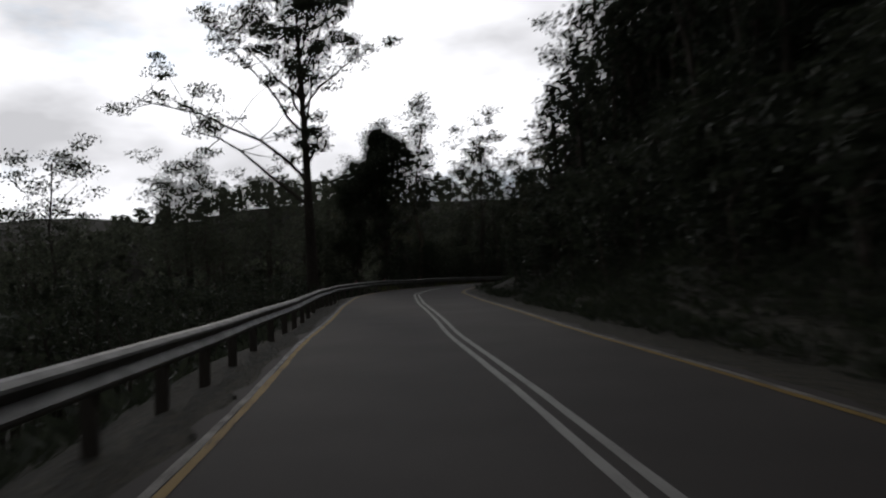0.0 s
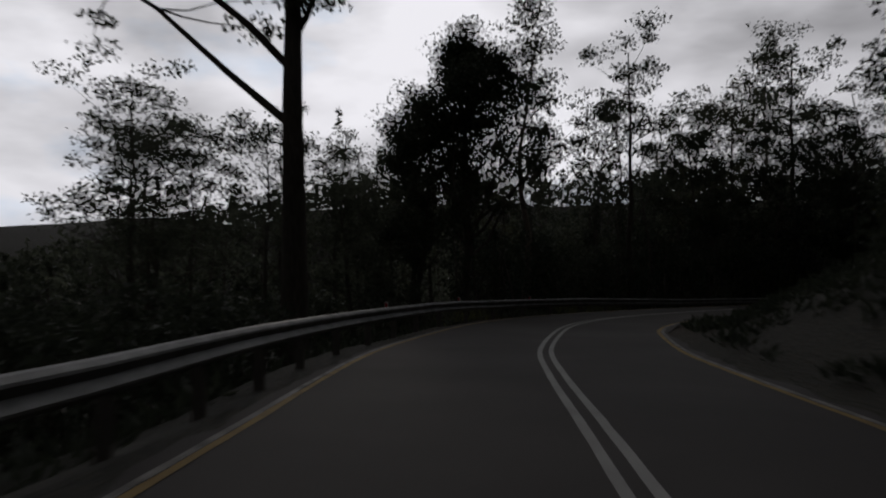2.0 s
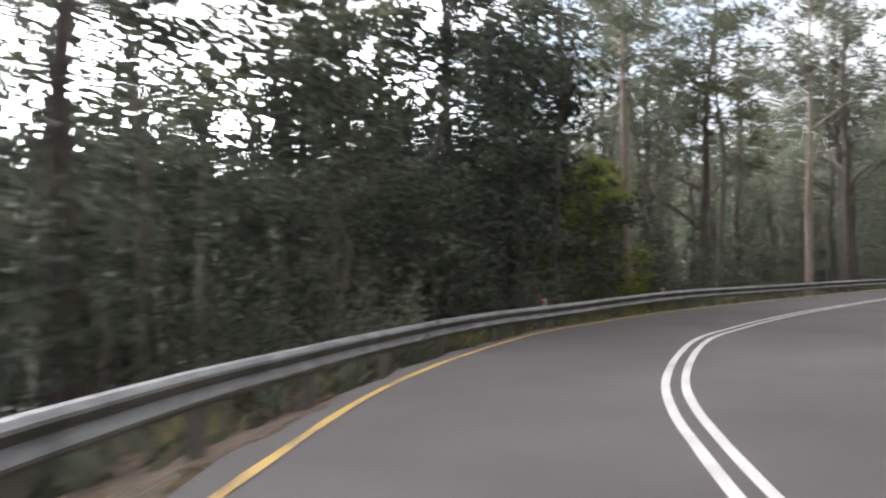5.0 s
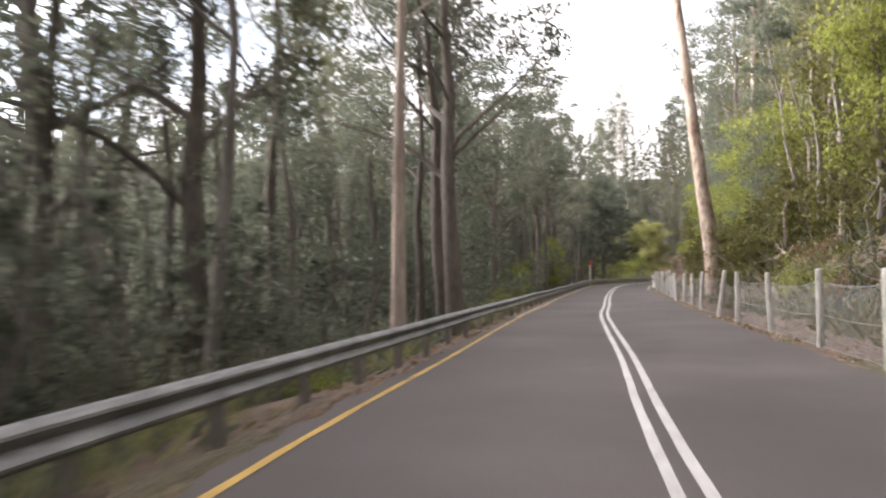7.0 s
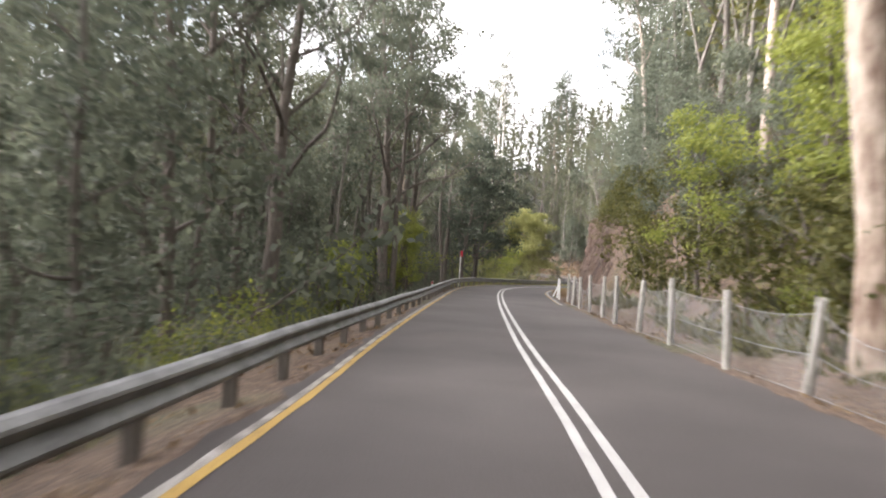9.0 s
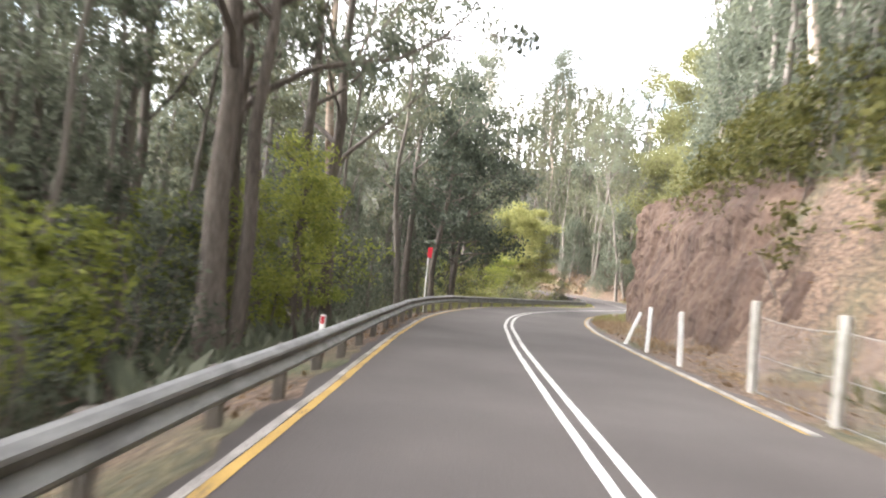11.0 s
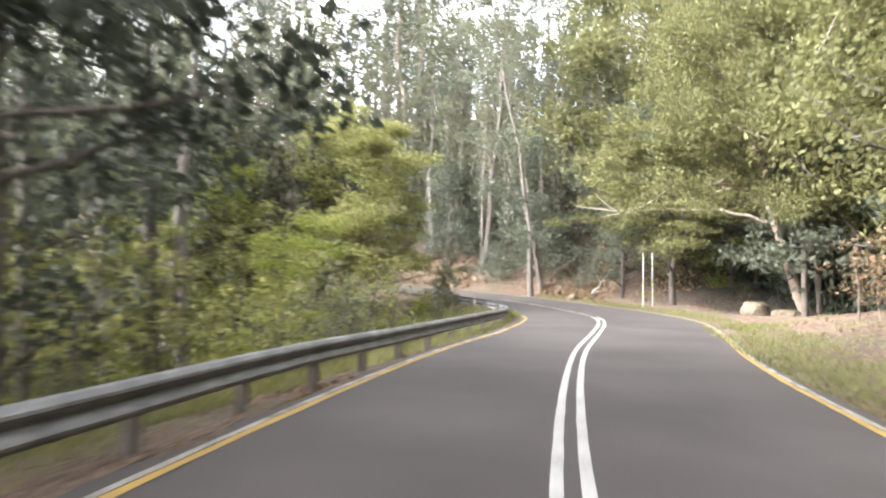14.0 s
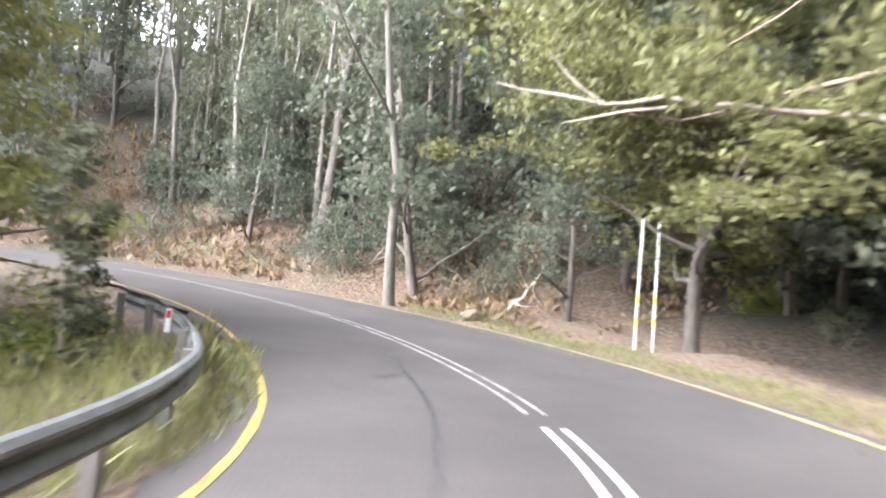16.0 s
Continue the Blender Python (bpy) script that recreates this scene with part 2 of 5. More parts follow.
def ground_material():
    """Leaf litter, dirt and low green, in patches of different size, and a darker tone for woods and their shade."""
    m, n, l, b = node_material("forest_floor")
    co = n.new("ShaderNodeTexCoord")
    a = n.new("ShaderNodeTexNoise")
    a.inputs["Scale"].default_value, a.inputs["Detail"].default_value = 0.25, 8.0
    f = n.new("ShaderNodeTexNoise")
    f.inputs["Scale"].default_value, f.inputs["Detail"].default_value = 9.0, 8.0
    v = n.new("ShaderNodeTexVoronoi")
    v.inputs["Scale"].default_value = 14.0
    for q in (a, f, v):
        l.new(co.outputs["Object"], q.inputs["Vector"])
    litter = ramp(n, [(0.3, (0.028, 0.018, 0.011)), (0.5, (0.080, 0.051, 0.032)), (0.7, (0.170, 0.116, 0.075))])
    green = ramp(n, [(0.3, (0.018, 0.026, 0.010)), (0.55, (0.050, 0.060, 0.022)), (0.75, (0.11, 0.11, 0.045))])
    l.new(f.outputs["Fac"], litter.inputs[0])
    l.new(f.outputs["Fac"], green.inputs[0])
    k = n.new("ShaderNodeMapRange")
    k.inputs["From Min"].default_value, k.inputs["From Max"].default_value = 0.52, 0.72
    l.new(a.outputs["Fac"], k.inputs["Value"])
    mx = n.new("ShaderNodeMix")
    mx.data_type = "RGBA"
    l.new(k.outputs[0], mx.inputs[0])
    l.new(litter.outputs[0], mx.inputs[6])
    l.new(green.outputs[0], mx.inputs[7])
    # dark brown tone: woodland cover on far ground, with shade painted into the colour
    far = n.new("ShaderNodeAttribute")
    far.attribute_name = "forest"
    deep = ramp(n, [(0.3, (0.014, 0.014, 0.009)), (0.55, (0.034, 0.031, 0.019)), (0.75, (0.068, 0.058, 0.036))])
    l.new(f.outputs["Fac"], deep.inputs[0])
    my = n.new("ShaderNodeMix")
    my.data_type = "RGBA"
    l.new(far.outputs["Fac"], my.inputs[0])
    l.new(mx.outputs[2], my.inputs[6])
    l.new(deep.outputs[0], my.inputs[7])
    bare = n.new("ShaderNodeAttribute")
    bare.attribute_name = "dirt"
    dirt = ramp(n, [(0.3, (0.060, 0.039, 0.025)), (0.5, (0.128, 0.086, 0.056)), (0.7, (0.20, 0.142, 0.096))])
    l.new(f.outputs["Fac"], dirt.inputs[0])
    mz = n.new("ShaderNodeMix")
    mz.data_type = "RGBA"
    l.new(bare.outputs["Fac"], mz.inputs[0])
    l.new(my.outputs[2], mz.inputs[6])
    l.new(dirt.outputs[0], mz.inputs[7])
    l.new(mz.outputs[2], b.inputs["Base Color"])
    b.inputs["Roughness"].default_value = 0.95
    bp = n.new("ShaderNodeBump")
    bp.inputs["Strength"].default_value, bp.inputs["Distance"].default_value = 0.7, 0.06
    h = n.new("ShaderNodeMath")
    l.new(f.outputs["Fac"], h.inputs[0])
    l.new(v.outputs["Distance"], h.inputs[1])
    l.new(h.outputs[0], bp.inputs["Height"])
    l.new(bp.outputs[0], b.inputs["Normal"])
    return m


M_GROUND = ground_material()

# ---- mesh helpers ----


def np_mesh(name, verts, faces, smooth=False):
    """A mesh from arrays: faces of one size each, as a list of arrays."""
    me = bpy.data.meshes.new(name)
    verts = np.asarray(verts, np.float32)
    faces = [np.asarray(f, np.int32) for f in faces if len(f)]
    me.vertices.add(len(verts))
    me.vertices.foreach_set("co", verts.ravel())
    loops = np.concatenate([f.ravel() for f in faces])
    sizes = np.concatenate([np.full(len(f), f.shape[1], np.int32) for f in faces])
    starts = np.concatenate([[0], np.cumsum(sizes)[:-1]]).astype(np.int32)
    me.loops.add(len(loops))
    me.loops.foreach_set("vertex_index", loops)
    me.polygons.add(len(sizes))
    me.polygons.foreach_set("loop_start", starts)
    me.polygons.foreach_set("use_smooth", np.full(len(sizes), smooth))
    me.update(calc_edges=True)
    return me


def np_part(name, verts, faces, material, parent=None, label="", smooth=False):
    me = np_mesh(name, verts, faces, smooth)
    me.materials.append(material)
    ob = new(name, me)
    ob.parent = parent
    if label:
        tagged(ob, label)
    return ob


def part(name, bm, material, parent=None, label="", smooth=False):
    me = bpy.data.meshes.new(name)
    for f in bm.faces:
        f.smooth = smooth
    bm.to_mesh(me)
    bm.free()
    me.materials.append(material)
    ob = new(name, me)
    ob.parent = parent
    if label:
        tagged(ob, label)
    return ob


class Soup:
    """Collects tubes and strips into one mesh."""

    def __init__(self):
        self.v, self.q, self.n = [], [], 0

    def tube(self, pts, radii, sides=6):
        pts = np.asarray(pts, float)
        k = len(pts)
        d = np.gradient(pts, axis=0)
        d /= np.linalg.norm(d, axis=1)[:, None] + 1e-9
        ref = np.array([1.0, 0, 0]) if abs(d[0, 0]) < 0.7 else np.array([0, 1.0, 0])
        u = np.cross(d, ref)
        u /= np.linalg.norm(u, axis=1)[:, None] + 1e-9
        w = np.cross(d, u)
        a = np.linspace(0, 2 * np.pi, sides, endpoint=False)
        ring = u[:, None] * np.cos(a)[None, :, None] + w[:, None] * np.sin(a)[None, :, None]
        v = pts[:, None] + ring * np.asarray(radii, float)[:, None, None]
        i = np.arange(k - 1)[:, None] * sides + np.arange(sides)[None]
        j = np.arange(k - 1)[:, None] * sides + (np.arange(sides)[None] + 1) % sides
        self.q.append(np.stack([i, j, j + sides, i + sides], -1).reshape(-1, 4) + self.n)
        self.v.append(v.reshape(-1, 3))
        self.n += k * sides

    def add(self, v, q):
        self.v.append(np.asarray(v, float))
        self.q.append(np.asarray(q, int) + self.n)
        self.n += len(v)

    def data(self):
        return np.concatenate(self.v), [np.concatenate(self.q)]


# ---- the road's line ----
# points on the painted centre line, x, y, height
CENTRE = [(5.56, -70.00, 0), (3.86, -30.00, 0), (2.16, -10.00, 0), (0.85, 5.50, 0), (0.43, 9.90, 0), (-0.04, 14.50, 0), (-0.37, 18.99, 0), (-0.78, 23.99, 0),
          (-1.21, 28.99, 0), (-1.46, 32.99, 0), (-1.68, 36.49, 0), (-1.79, 40.00, 0), (-1.53, 44.01, 0), (-1.11, 47.60, 0), (-0.47, 50.20, 0), (0.57, 52.91, 0),
          (2.14, 55.74, 0), (3.95, 58.18, 0), (5.96, 60.82, 0), (8.45, 63.47, 0), (12.17, 66.22, 0), (14.91, 67.54, 0), (17.54, 68.60, 0), (20.36, 69.59, 0),
          (25.89, 71.24, 0), (31.41, 72.73, 0), (37.45, 74.45, 0), (42.96, 75.95, 0), (49.04, 77.35, 0), (56.32, 79.10, 0), (68.00, 81.72, 0), (78.09, 83.84, 0),
          (82.90, 84.76, 0), (88.41, 85.71, 0), (95.01, 86.44, 0), (101.00, 86.55, 0), (105.09, 86.23, 0), (110.69, 85.50, 0), (115.79, 84.65, 0), (120.99, 83.53, 0),
          (126.00, 82.51, 0), (129.51, 82.02, 0.02), (132.98, 82.18, 0.08), (137.45, 83.18, 0.2), (141.38, 84.91, 0.38), (144.82, 87.49, 0.6), (147.58, 90.83, 0.85), (149.37, 95.06, 1.1),
          (149.99, 101.00, 1.5), (149.01, 108.96, 2), (146.02, 118.94, 2.7)]


def spline(points, step):
    p = np.array(points, float)
    p = np.vstack([2 * p[0] - p[1], p, 2 * p[-1] - p[-2]])
    res = []
    for i in range(1, len(p) - 2):
        for u in np.linspace(0, 1, 24, endpoint=False):
            a, b, c, d = p[i - 1:i + 3]
            res.append(0.5 * ((2 * b) + (c - a) * u + (2 * a - 5 * b + 4 * c - d) * u ** 2 + (3 * b - a - 3 * c + d) * u ** 3))
    res = np.array(res + [p[-2]])
    s = np.concatenate([[0], np.cumsum(np.linalg.norm(np.diff(res[:, :2], axis=0), axis=1))])
    grid = np.arange(0, s[-1], step)
    return grid, np.stack([np.interp(grid, s, res[:, k]) for k in range(3)], 1)


ST, CL = spline(CENTRE, 0.5)
TAN = np.gradient(CL[:, :2], axis=0)
TAN /= np.linalg.norm(TAN, axis=1)[:, None]
RIGHT = np.stack([TAN[:, 1], -TAN[:, 0]], 1)


def on_road(s, d, z=0.0):
    """The place at station s, d metres to the right of the centre line and z above the road."""
    c = np.array([np.interp(s, ST, CL[:, k]) for k in range(3)])
    r = np.array([np.interp(s, ST, RIGHT[:, k]) for k in range(2)])
    r /= np.linalg.norm(r)
    return Vector((c[0] + r[0] * d, c[1] + r[1] * d, c[2] + z))


def heading(s):
    t = [np.interp(s, ST, TAN[:, k]) for k in range(2)]
    return math.degrees(math.atan2(-t[0], t[1]))


def station(x, y):
    """Station, distance to the right and road height for points."""
    x, y = np.atleast_1d(np.asarray(x, float)), np.atleast_1d(np.asarray(y, float))
    s, d, z = np.empty(len(x)), np.empty(len(x)), np.empty(len(x))
    for i in range(0, len(x), 4000):
        a = slice(i, i + 4000)
        dx, dy = x[a, None] - CL[None, :, 0], y[a, None] - CL[None, :, 1]
        q = dx * dx + dy * dy
        j = q.argmin(1)
        k = np.arange(len(j))
        side = np.sign(dx[k, j] * RIGHT[j, 0] + dy[k, j] * RIGHT[j, 1])
        s[a], d[a], z[a] = ST[j], np.sqrt(q[k, j]) * np.where(side == 0, 1, side), CL[j, 2]
    return s, d, z


def at_x(x, y):
    return float(station(x, y)[0][0])


S_STOP = at_x(131.25, 81.9)
FENCE_POSTS = [148.6, 151.5, 154.4, 157.3, 160.2, 163.1, 166.3, 169.5, 172.2, 176.3, 179.1, 182.5, 185.1, 188.6, 191.4, 194.6, 197.0, 199.5, 201.8, 204.7, 207.3]
S_FENCE0 = FENCE_POSTS[0]
S_CUT0, S_CUT1 = at_x(78.0, 83.8), at_x(105.4, 86.4)


def edge_right(s):
    return np.interp(s, [0, 70, 84, 116, 124, 132, 180, 204, 212, 220, 228, 236, 244, 252, 260, 268, 284], [2.15, 2.15, 2.28, 2.38, 2.90, 2.76, 2.50, 2.34, 2.50, 2.60, 2.74, 2.62, 2.84, 3.17, 3.49, 3.75, 3.5])


def edge_left(s):
    return np.interp(s, [0, 76, 92, 108, 116, 124, 132, 148, 156, 164, 172, 180, 204, 212, 220, 228, 236, 244, 252, 260, 268, 276], [2.78, 2.78, 2.85, 3.02, 2.95, 2.90, 2.82, 2.95, 2.83, 2.67, 2.46, 2.39, 2.34, 2.43, 2.50, 2.48, 2.62, 2.54, 2.35, 2.63, 3.09, 3.2])


def rail_top(s):
    return np.interp(s, [0, 72, 80, 88, 104, 120, 128, 136, 144, 152, 200, 208, 224, 240, 256, 262, 300], [0.75, 0.75, 0.70, 0.69, 0.71, 0.66, 0.57, 0.38, 0.37, 0.45, 0.43, 0.46, 0.56, 0.48, 0.43, 0.42, 0.42])


def rail_out(s):
    return -np.interp(s, [0, 72, 88, 104, 128, 136, 144, 152, 160, 168, 176, 192, 204, 216, 224, 232, 240, 248, 256, 264, S_STOP + 6.5, S_STOP + 12], [3.68, 3.68, 3.68, 3.84, 3.80, 3.88, 4.12, 4.10, 3.84, 3.45, 3.20, 3.00, 2.90, 3.00, 3.17, 3.36, 3.39, 3.18, 3.18, 3.60, 4.3, 5.2])


def smooth_noise(x, y, size, seed):
    """Value noise over the plan."""
    rng = np.random.RandomState(seed)
    tab = rng.rand(64, 64)
    u, v = np.asarray(x) / size + 1000, np.asarray(y) / size + 1000
    i, j = np.floor(u).astype(int), np.floor(v).astype(int)
    a, b = u - i, v - j
    a, b = a * a * (3 - 2 * a), b * b * (3 - 2 * b)
    g = lambda p, q: tab[p % 64, q % 64]
    return (g(i, j) * (1 - a) + g(i + 1, j) * a) * (1 - b) + (g(i, j + 1) * (1 - a) + g(i + 1, j + 1) * a) * b - 0.5


def terrain(x, y):
    """Height of the ground over the plan."""
    x, y = np.atleast_1d(np.asarray(x, float)), np.atleast_1d(np.asarray(y, float))
    s, d, zr = station(x, y)
    stops = [0, 95, 118, 132, S_CUT0 - 8, S_CUT0, S_CUT1 - 0.4, S_CUT1 + 1.2, S_STOP - 20, S_STOP, S_STOP + 8, S_STOP + 16, 400]
    verge = np.interp(s, stops, [1.5, 1.5, 1.4, 2.3, 2.2, 1.95, 1.95, 3.2, 3.4, 7.0, 5.0, 0.7, 0.7])
    slope = np.interp(s, stops, [1.0, 1.0, 0.6, 0.6, 0.75, 2.6, 2.6, 0.6, 0.35, 0.08, 0.2, 0.85, 0.85])
    top = np.interp(s, stops, [11, 11, 7, 9, 9, 4.0, 4.0, 7, 7, 7, 8, 9, 9])
    drop = np.interp(s, stops, [0.62, 0.62, 0.5, 0.35, 0.35, 0.35, 0.35, 0.35, 0.35, 0.3, 0.15, 0.1, 0.1])
    deep = np.interp(s, stops, [16, 16, 14, 9, 8, 8, 8, 8, 7, 5, 3, 2, 2])
    er, el = edge_right(s), edge_left(s)
    shoulder = np.clip(0.72 - rail_top(s), 0.05, 0.5)
    e = np.maximum(d - er - 0.35, 0)
    rise = np.maximum(e - verge, 0) * slope
    up = np.where(rise < top, rise, top + (rise - top) * np.where((s > S_CUT0 - 4) & (s < S_CUT1), 0.22, 0.4))
    up = np.minimum(up, np.interp(s, stops, [24, 24, 12, 16, 22, 22, 22, 18, 18, 18, 20, 22, 22])) + 0.05 * np.minimum(e, verge)
    f = np.maximum(-d - el - 0.35, 0)
    fall = np.maximum(f - 0.9, 0) * drop
    down = -deep * (1 - np.exp(-fall / deep)) - shoulder * np.clip(f / 0.6, 0, 1)
    far = np.clip((np.abs(d) - 90) / 500, 0, 1)
    h = np.where(d > 0, up, down) + zr
    h += far * (42 + 60 * smooth_noise(x, y, 260, 5)) * np.where(d > 0, 0.6, 1.0) + np.clip((np.abs(d) - 60) / 90, 0, 1) * 6 * smooth_noise(x, y, 40, 8)
    # a ridge across the valley
    win = 1 / (1 + np.exp(-(x + 100) / 14)) / (1 + np.exp((x - 170) / 20)) * np.exp(-((y - 235) / 50) ** 2)
    h += win * np.maximum(22 + 5 * smooth_noise(x, y, 60, 6) - h, 0)
    rough = np.clip((np.abs(d) - 3.4) / 4, 0, 1)
    h += rough * (1.1 * smooth_noise(x, y, 5.5, 3) + 0.45 * smooth_noise(x, y, 1.9, 4))
    return np.where((d < er + 0.42) & (d > -el - 0.42), zr - 0.07, h)


def axis(lo, hi, step):
    near = np.arange(lo, hi + 0.01, step)
    g = 1.16 ** np.arange(1, 46) * step
    out = np.cumsum(g)
    return np.concatenate([(lo - out)[::-1], near, hi + out])


GX, GY = axis(-30, 165, 1.0), axis(-20, 115, 1.0)
XX, YY = np.meshgrid(GX, GY, indexing="ij")
ZZ = terrain(XX.ravel(), YY.ravel())
ni, nj = XX.shape
idx = np.arange(ni * nj).reshape(ni, nj)
quads = np.stack([idx[:-1, :-1], idx[1:, :-1], idx[1:, 1:], idx[:-1, 1:]], -1).reshape(-1, 4)
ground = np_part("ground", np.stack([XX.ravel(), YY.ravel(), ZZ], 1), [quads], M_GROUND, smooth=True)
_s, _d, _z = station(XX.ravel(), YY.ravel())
# dark right from the road edge before station 112: the bank's shade as colour
woods_shade = np.clip((np.abs(_d) - np.interp(_s, [0, 112, 135, 400], [-2.0, -2.0, 8.0, 8.0])) / 5.0, 0, 1)
ground.data.attributes.new("forest", "FLOAT", "POINT").data.foreach_set("value", woods_shade.astype(np.float32))
bare_dirt = np.clip((_s - S_STOP + 14) / 5, 0, 1) * np.clip((S_STOP + 16 - _s) / 6, 0, 1) * np.clip((_d - 3.4) / 0.8, 0, 1) * np.clip((9.5 - _d) / 2.5, 0, 1)
ground.data.attributes.new("dirt", "FLOAT", "POINT").data.foreach_set("value", bare_dirt.astype(np.float32))
tagged(ground, "forest floor of brown leaf litter and low green on a steep slope", "ground", kind="structure")


def height(x, y):
    return float(terrain(x, y)[0])


def ribbon(name, d0, d1, s0, s1, z, material, step=0.5, parent=None, across=1, wander=0.0, seed=0):
    """A strip along the road between two distances from its centre line."""
    ss = np.arange(s0, s1, step)
    c = np.stack([np.interp(ss, ST, CL[:, k]) for k in range(3)], 1)
    r = np.stack([np.interp(ss, ST, RIGHT[:, k]) for k in range(2)], 1)
    rng = np.random.RandomState(seed)
    v = []
    for k in range(across + 1):
        da, db = (d0(ss), d1(ss)) if callable(d0) else (d0, d1)
        d = da + (db - da) * k / across + (rng.uniform(-wander, wander, len(ss)) if wander and k in (0, across) else 0.0)
        v.append(np.stack([c[:, 0] + r[:, 0] * d, c[:, 1] + r[:, 1] * d, c[:, 2] + z], 1))
    v = np.stack(v, 1)
    n = across + 1
    i = np.arange(len(ss) - 1)[:, None] * n + np.arange(across)[None]
    return np_part(name, v.reshape(-1, 3), [np.stack([i, i + 1, i + n + 1, i + n], -1).reshape(-1, 4)], material, parent)


road = ribbon("road", lambda s: -edge_left(s) - 0.30, lambda s: edge_right(s) + 0.32, 2, 290, 0.0, M_ASPHALT, 0.5, None, 12, 0.10, 4)
tagged(road, "two-lane dark grey asphalt mountain road with worn surface", "road", kind="structure")
for d0, d1, s0, s1, mat, text in [(-0.145, -0.055, 4, S_STOP, M_WHITE, "bright white painted centre line on asphalt"), (0.055, 0.145, 4, S_STOP, M_WHITE, "bright white painted centre line on asphalt"),
                                  (-0.14, -0.07, S_STOP + 0.2, 284, M_FADED, "worn thin white centre line on asphalt"), (0.07, 0.14, S_STOP + 0.2, 284, M_FADED, "worn thin white centre line on asphalt")]:
    ob = ribbon("centre_line", d0, d1, s0, s1, 0.006, mat, 0.5, None, 1, 0.004, int(abs(s0 + d0 * 100)) + 50)
    tagged(ob, text, "road marking", "double centre line", "structure")


def edge_line(side, s0, s1, near, far, mat, text, seed):
    e = edge_left if side < 0 else edge_right
    ob = ribbon("edge_line", lambda s: side * (e(s) + near), lambda s: side * (e(s) + far), s0, s1, 0.006, mat, 0.5, None, 1, 0.008, seed)
    tagged(ob, text, "road marking", "edge lines", "structure")


for side, s0, s1, split in ((-1, 4, 286, 0.085), (1, 4, 124, 0.085), (1, 204, 230, 0.04), (1, 230, 286, 0.085)):
    edge_line(side, s0, s1, 0.0, split, M_YELLOW, "worn yellow painted edge line on asphalt", 11 + s0)
    for a, b in ((s0, 132), (172, S_STOP - 9)) if side < 0 else ((s0, s1),):
        edge_line(side, a, b, split + 0.01, 0.17, M_FADED, "pale worn strip beside the yellow edge line", 31 + a)

# ---- guardrail ----
RAIL_S0, RAIL_S1 = 30.0, S_STOP + 9.0


def guardrail():
    root = new("guardrail")
    root.location = on_road(140, rail_out(140), -0.2)
    tagged(root, "galvanised steel W-beam guardrail on posts along the roadside", "guardrail")
    base = Vector(root.location)
    # W-beam section: out from the post, down from the top edge
    sec = [(0.0, 0.0), (0.035, -0.012), (0.075, -0.05), (0.08, -0.075), (0.045, -0.115), (0.012, -0.155), (0.045, -0.195), (0.08, -0.235), (0.075, -0.26), (0.035, -0.298), (0.0, -0.31)]
    sec = [(a, b) for a, b in sec] + [(a - 0.005, b + 0.001) for a, b in sec[::-1]]
    length = 4.0
    s = RAIL_S0
    k = 0
    rng = random.Random(7)
    dz = dd = 0.0
    while s < RAIL_S1 - 0.5:
        e = min(s + length + 0.06, RAIL_S1)
        nz, nd = rng.uniform(-0.022, 0.022), rng.uniform(-0.03, 0.03)
        ss = np.linspace(s, e, 6)
        v = []
        for j, q in enumerate(ss):
            u = j / 5
            zz, ddx = dz * (1 - u) + nz * u, dd * (1 - u) + nd * u
            for a, b in sec:
                v.append(on_road(q, rail_out(q) + a + ddx + (0.003 if k % 2 else 0), rail_top(q) + b + zz) - base)
        m = len(sec)
        f = [[j * m + a, j * m + (a + 1) % m, (j + 1) * m + (a + 1) % m, (j + 1) * m + a] for j in range(5) for a in range(m)]
        np_part("rail_beam", v, [f], M_STEEL, root, smooth=False)
        dz, dd = nz, nd
        s += length
        k += 1
    s = RAIL_S0 + 0.3
    bm = bmesh.new()
    bmesh.ops.create_cube(bm, size=1.0, matrix=Matrix.Diagonal((0.13, 0.10, 0.95, 1)))
    bmesh.ops.bevel(bm, geom=list(bm.edges), offset=0.012, segments=1, affect="EDGES")
    first = None
    while s < RAIL_S1:
        m = Matrix.Translation(on_road(s, rail_out(s) - 0.075, rail_top(s) - 0.52) - base) @ pose(0, 0, 0, rng.uniform(-2, 2), rng.uniform(-2, 2), heading(s))
        if first is None:
            first = part("rail_post", bm, M_POST, root)
            first.matrix_local = m
        else:
            o = new("rail_post", first.data)
            o.parent = root
            o.matrix_local = m
        s += 2.0
    return root


guardrail()

# ---- trees and shrubs ----


def leaf_quads(centres, length, width, rng, droop=0.35):
    """Lance-shaped leaves, one four-cornered face each, about the given places."""
    n = len(centres)
    d = rng.normal(size=(n, 3))
    d[:, 2] -= droop
    d /= np.linalg.norm(d, axis=1)[:, None]
    w = np.cross(d, rng.normal(size=(n, 3)))
    w /= np.linalg.norm(w, axis=1)[:, None] + 1e-9
    ln = length * rng.uniform(0.6, 1.35, n)[:, None]
    wd = width * rng.uniform(0.6, 1.3, n)[:, None]
    v = np.stack([centres - d * ln / 2, centres + w * wd / 2 - d * ln * 0.08, centres + d * ln / 2, centres - w * wd / 2 - d * ln * 0.08], 1)
    return v.reshape(-1, 3), np.arange(n * 4).reshape(n, 4)


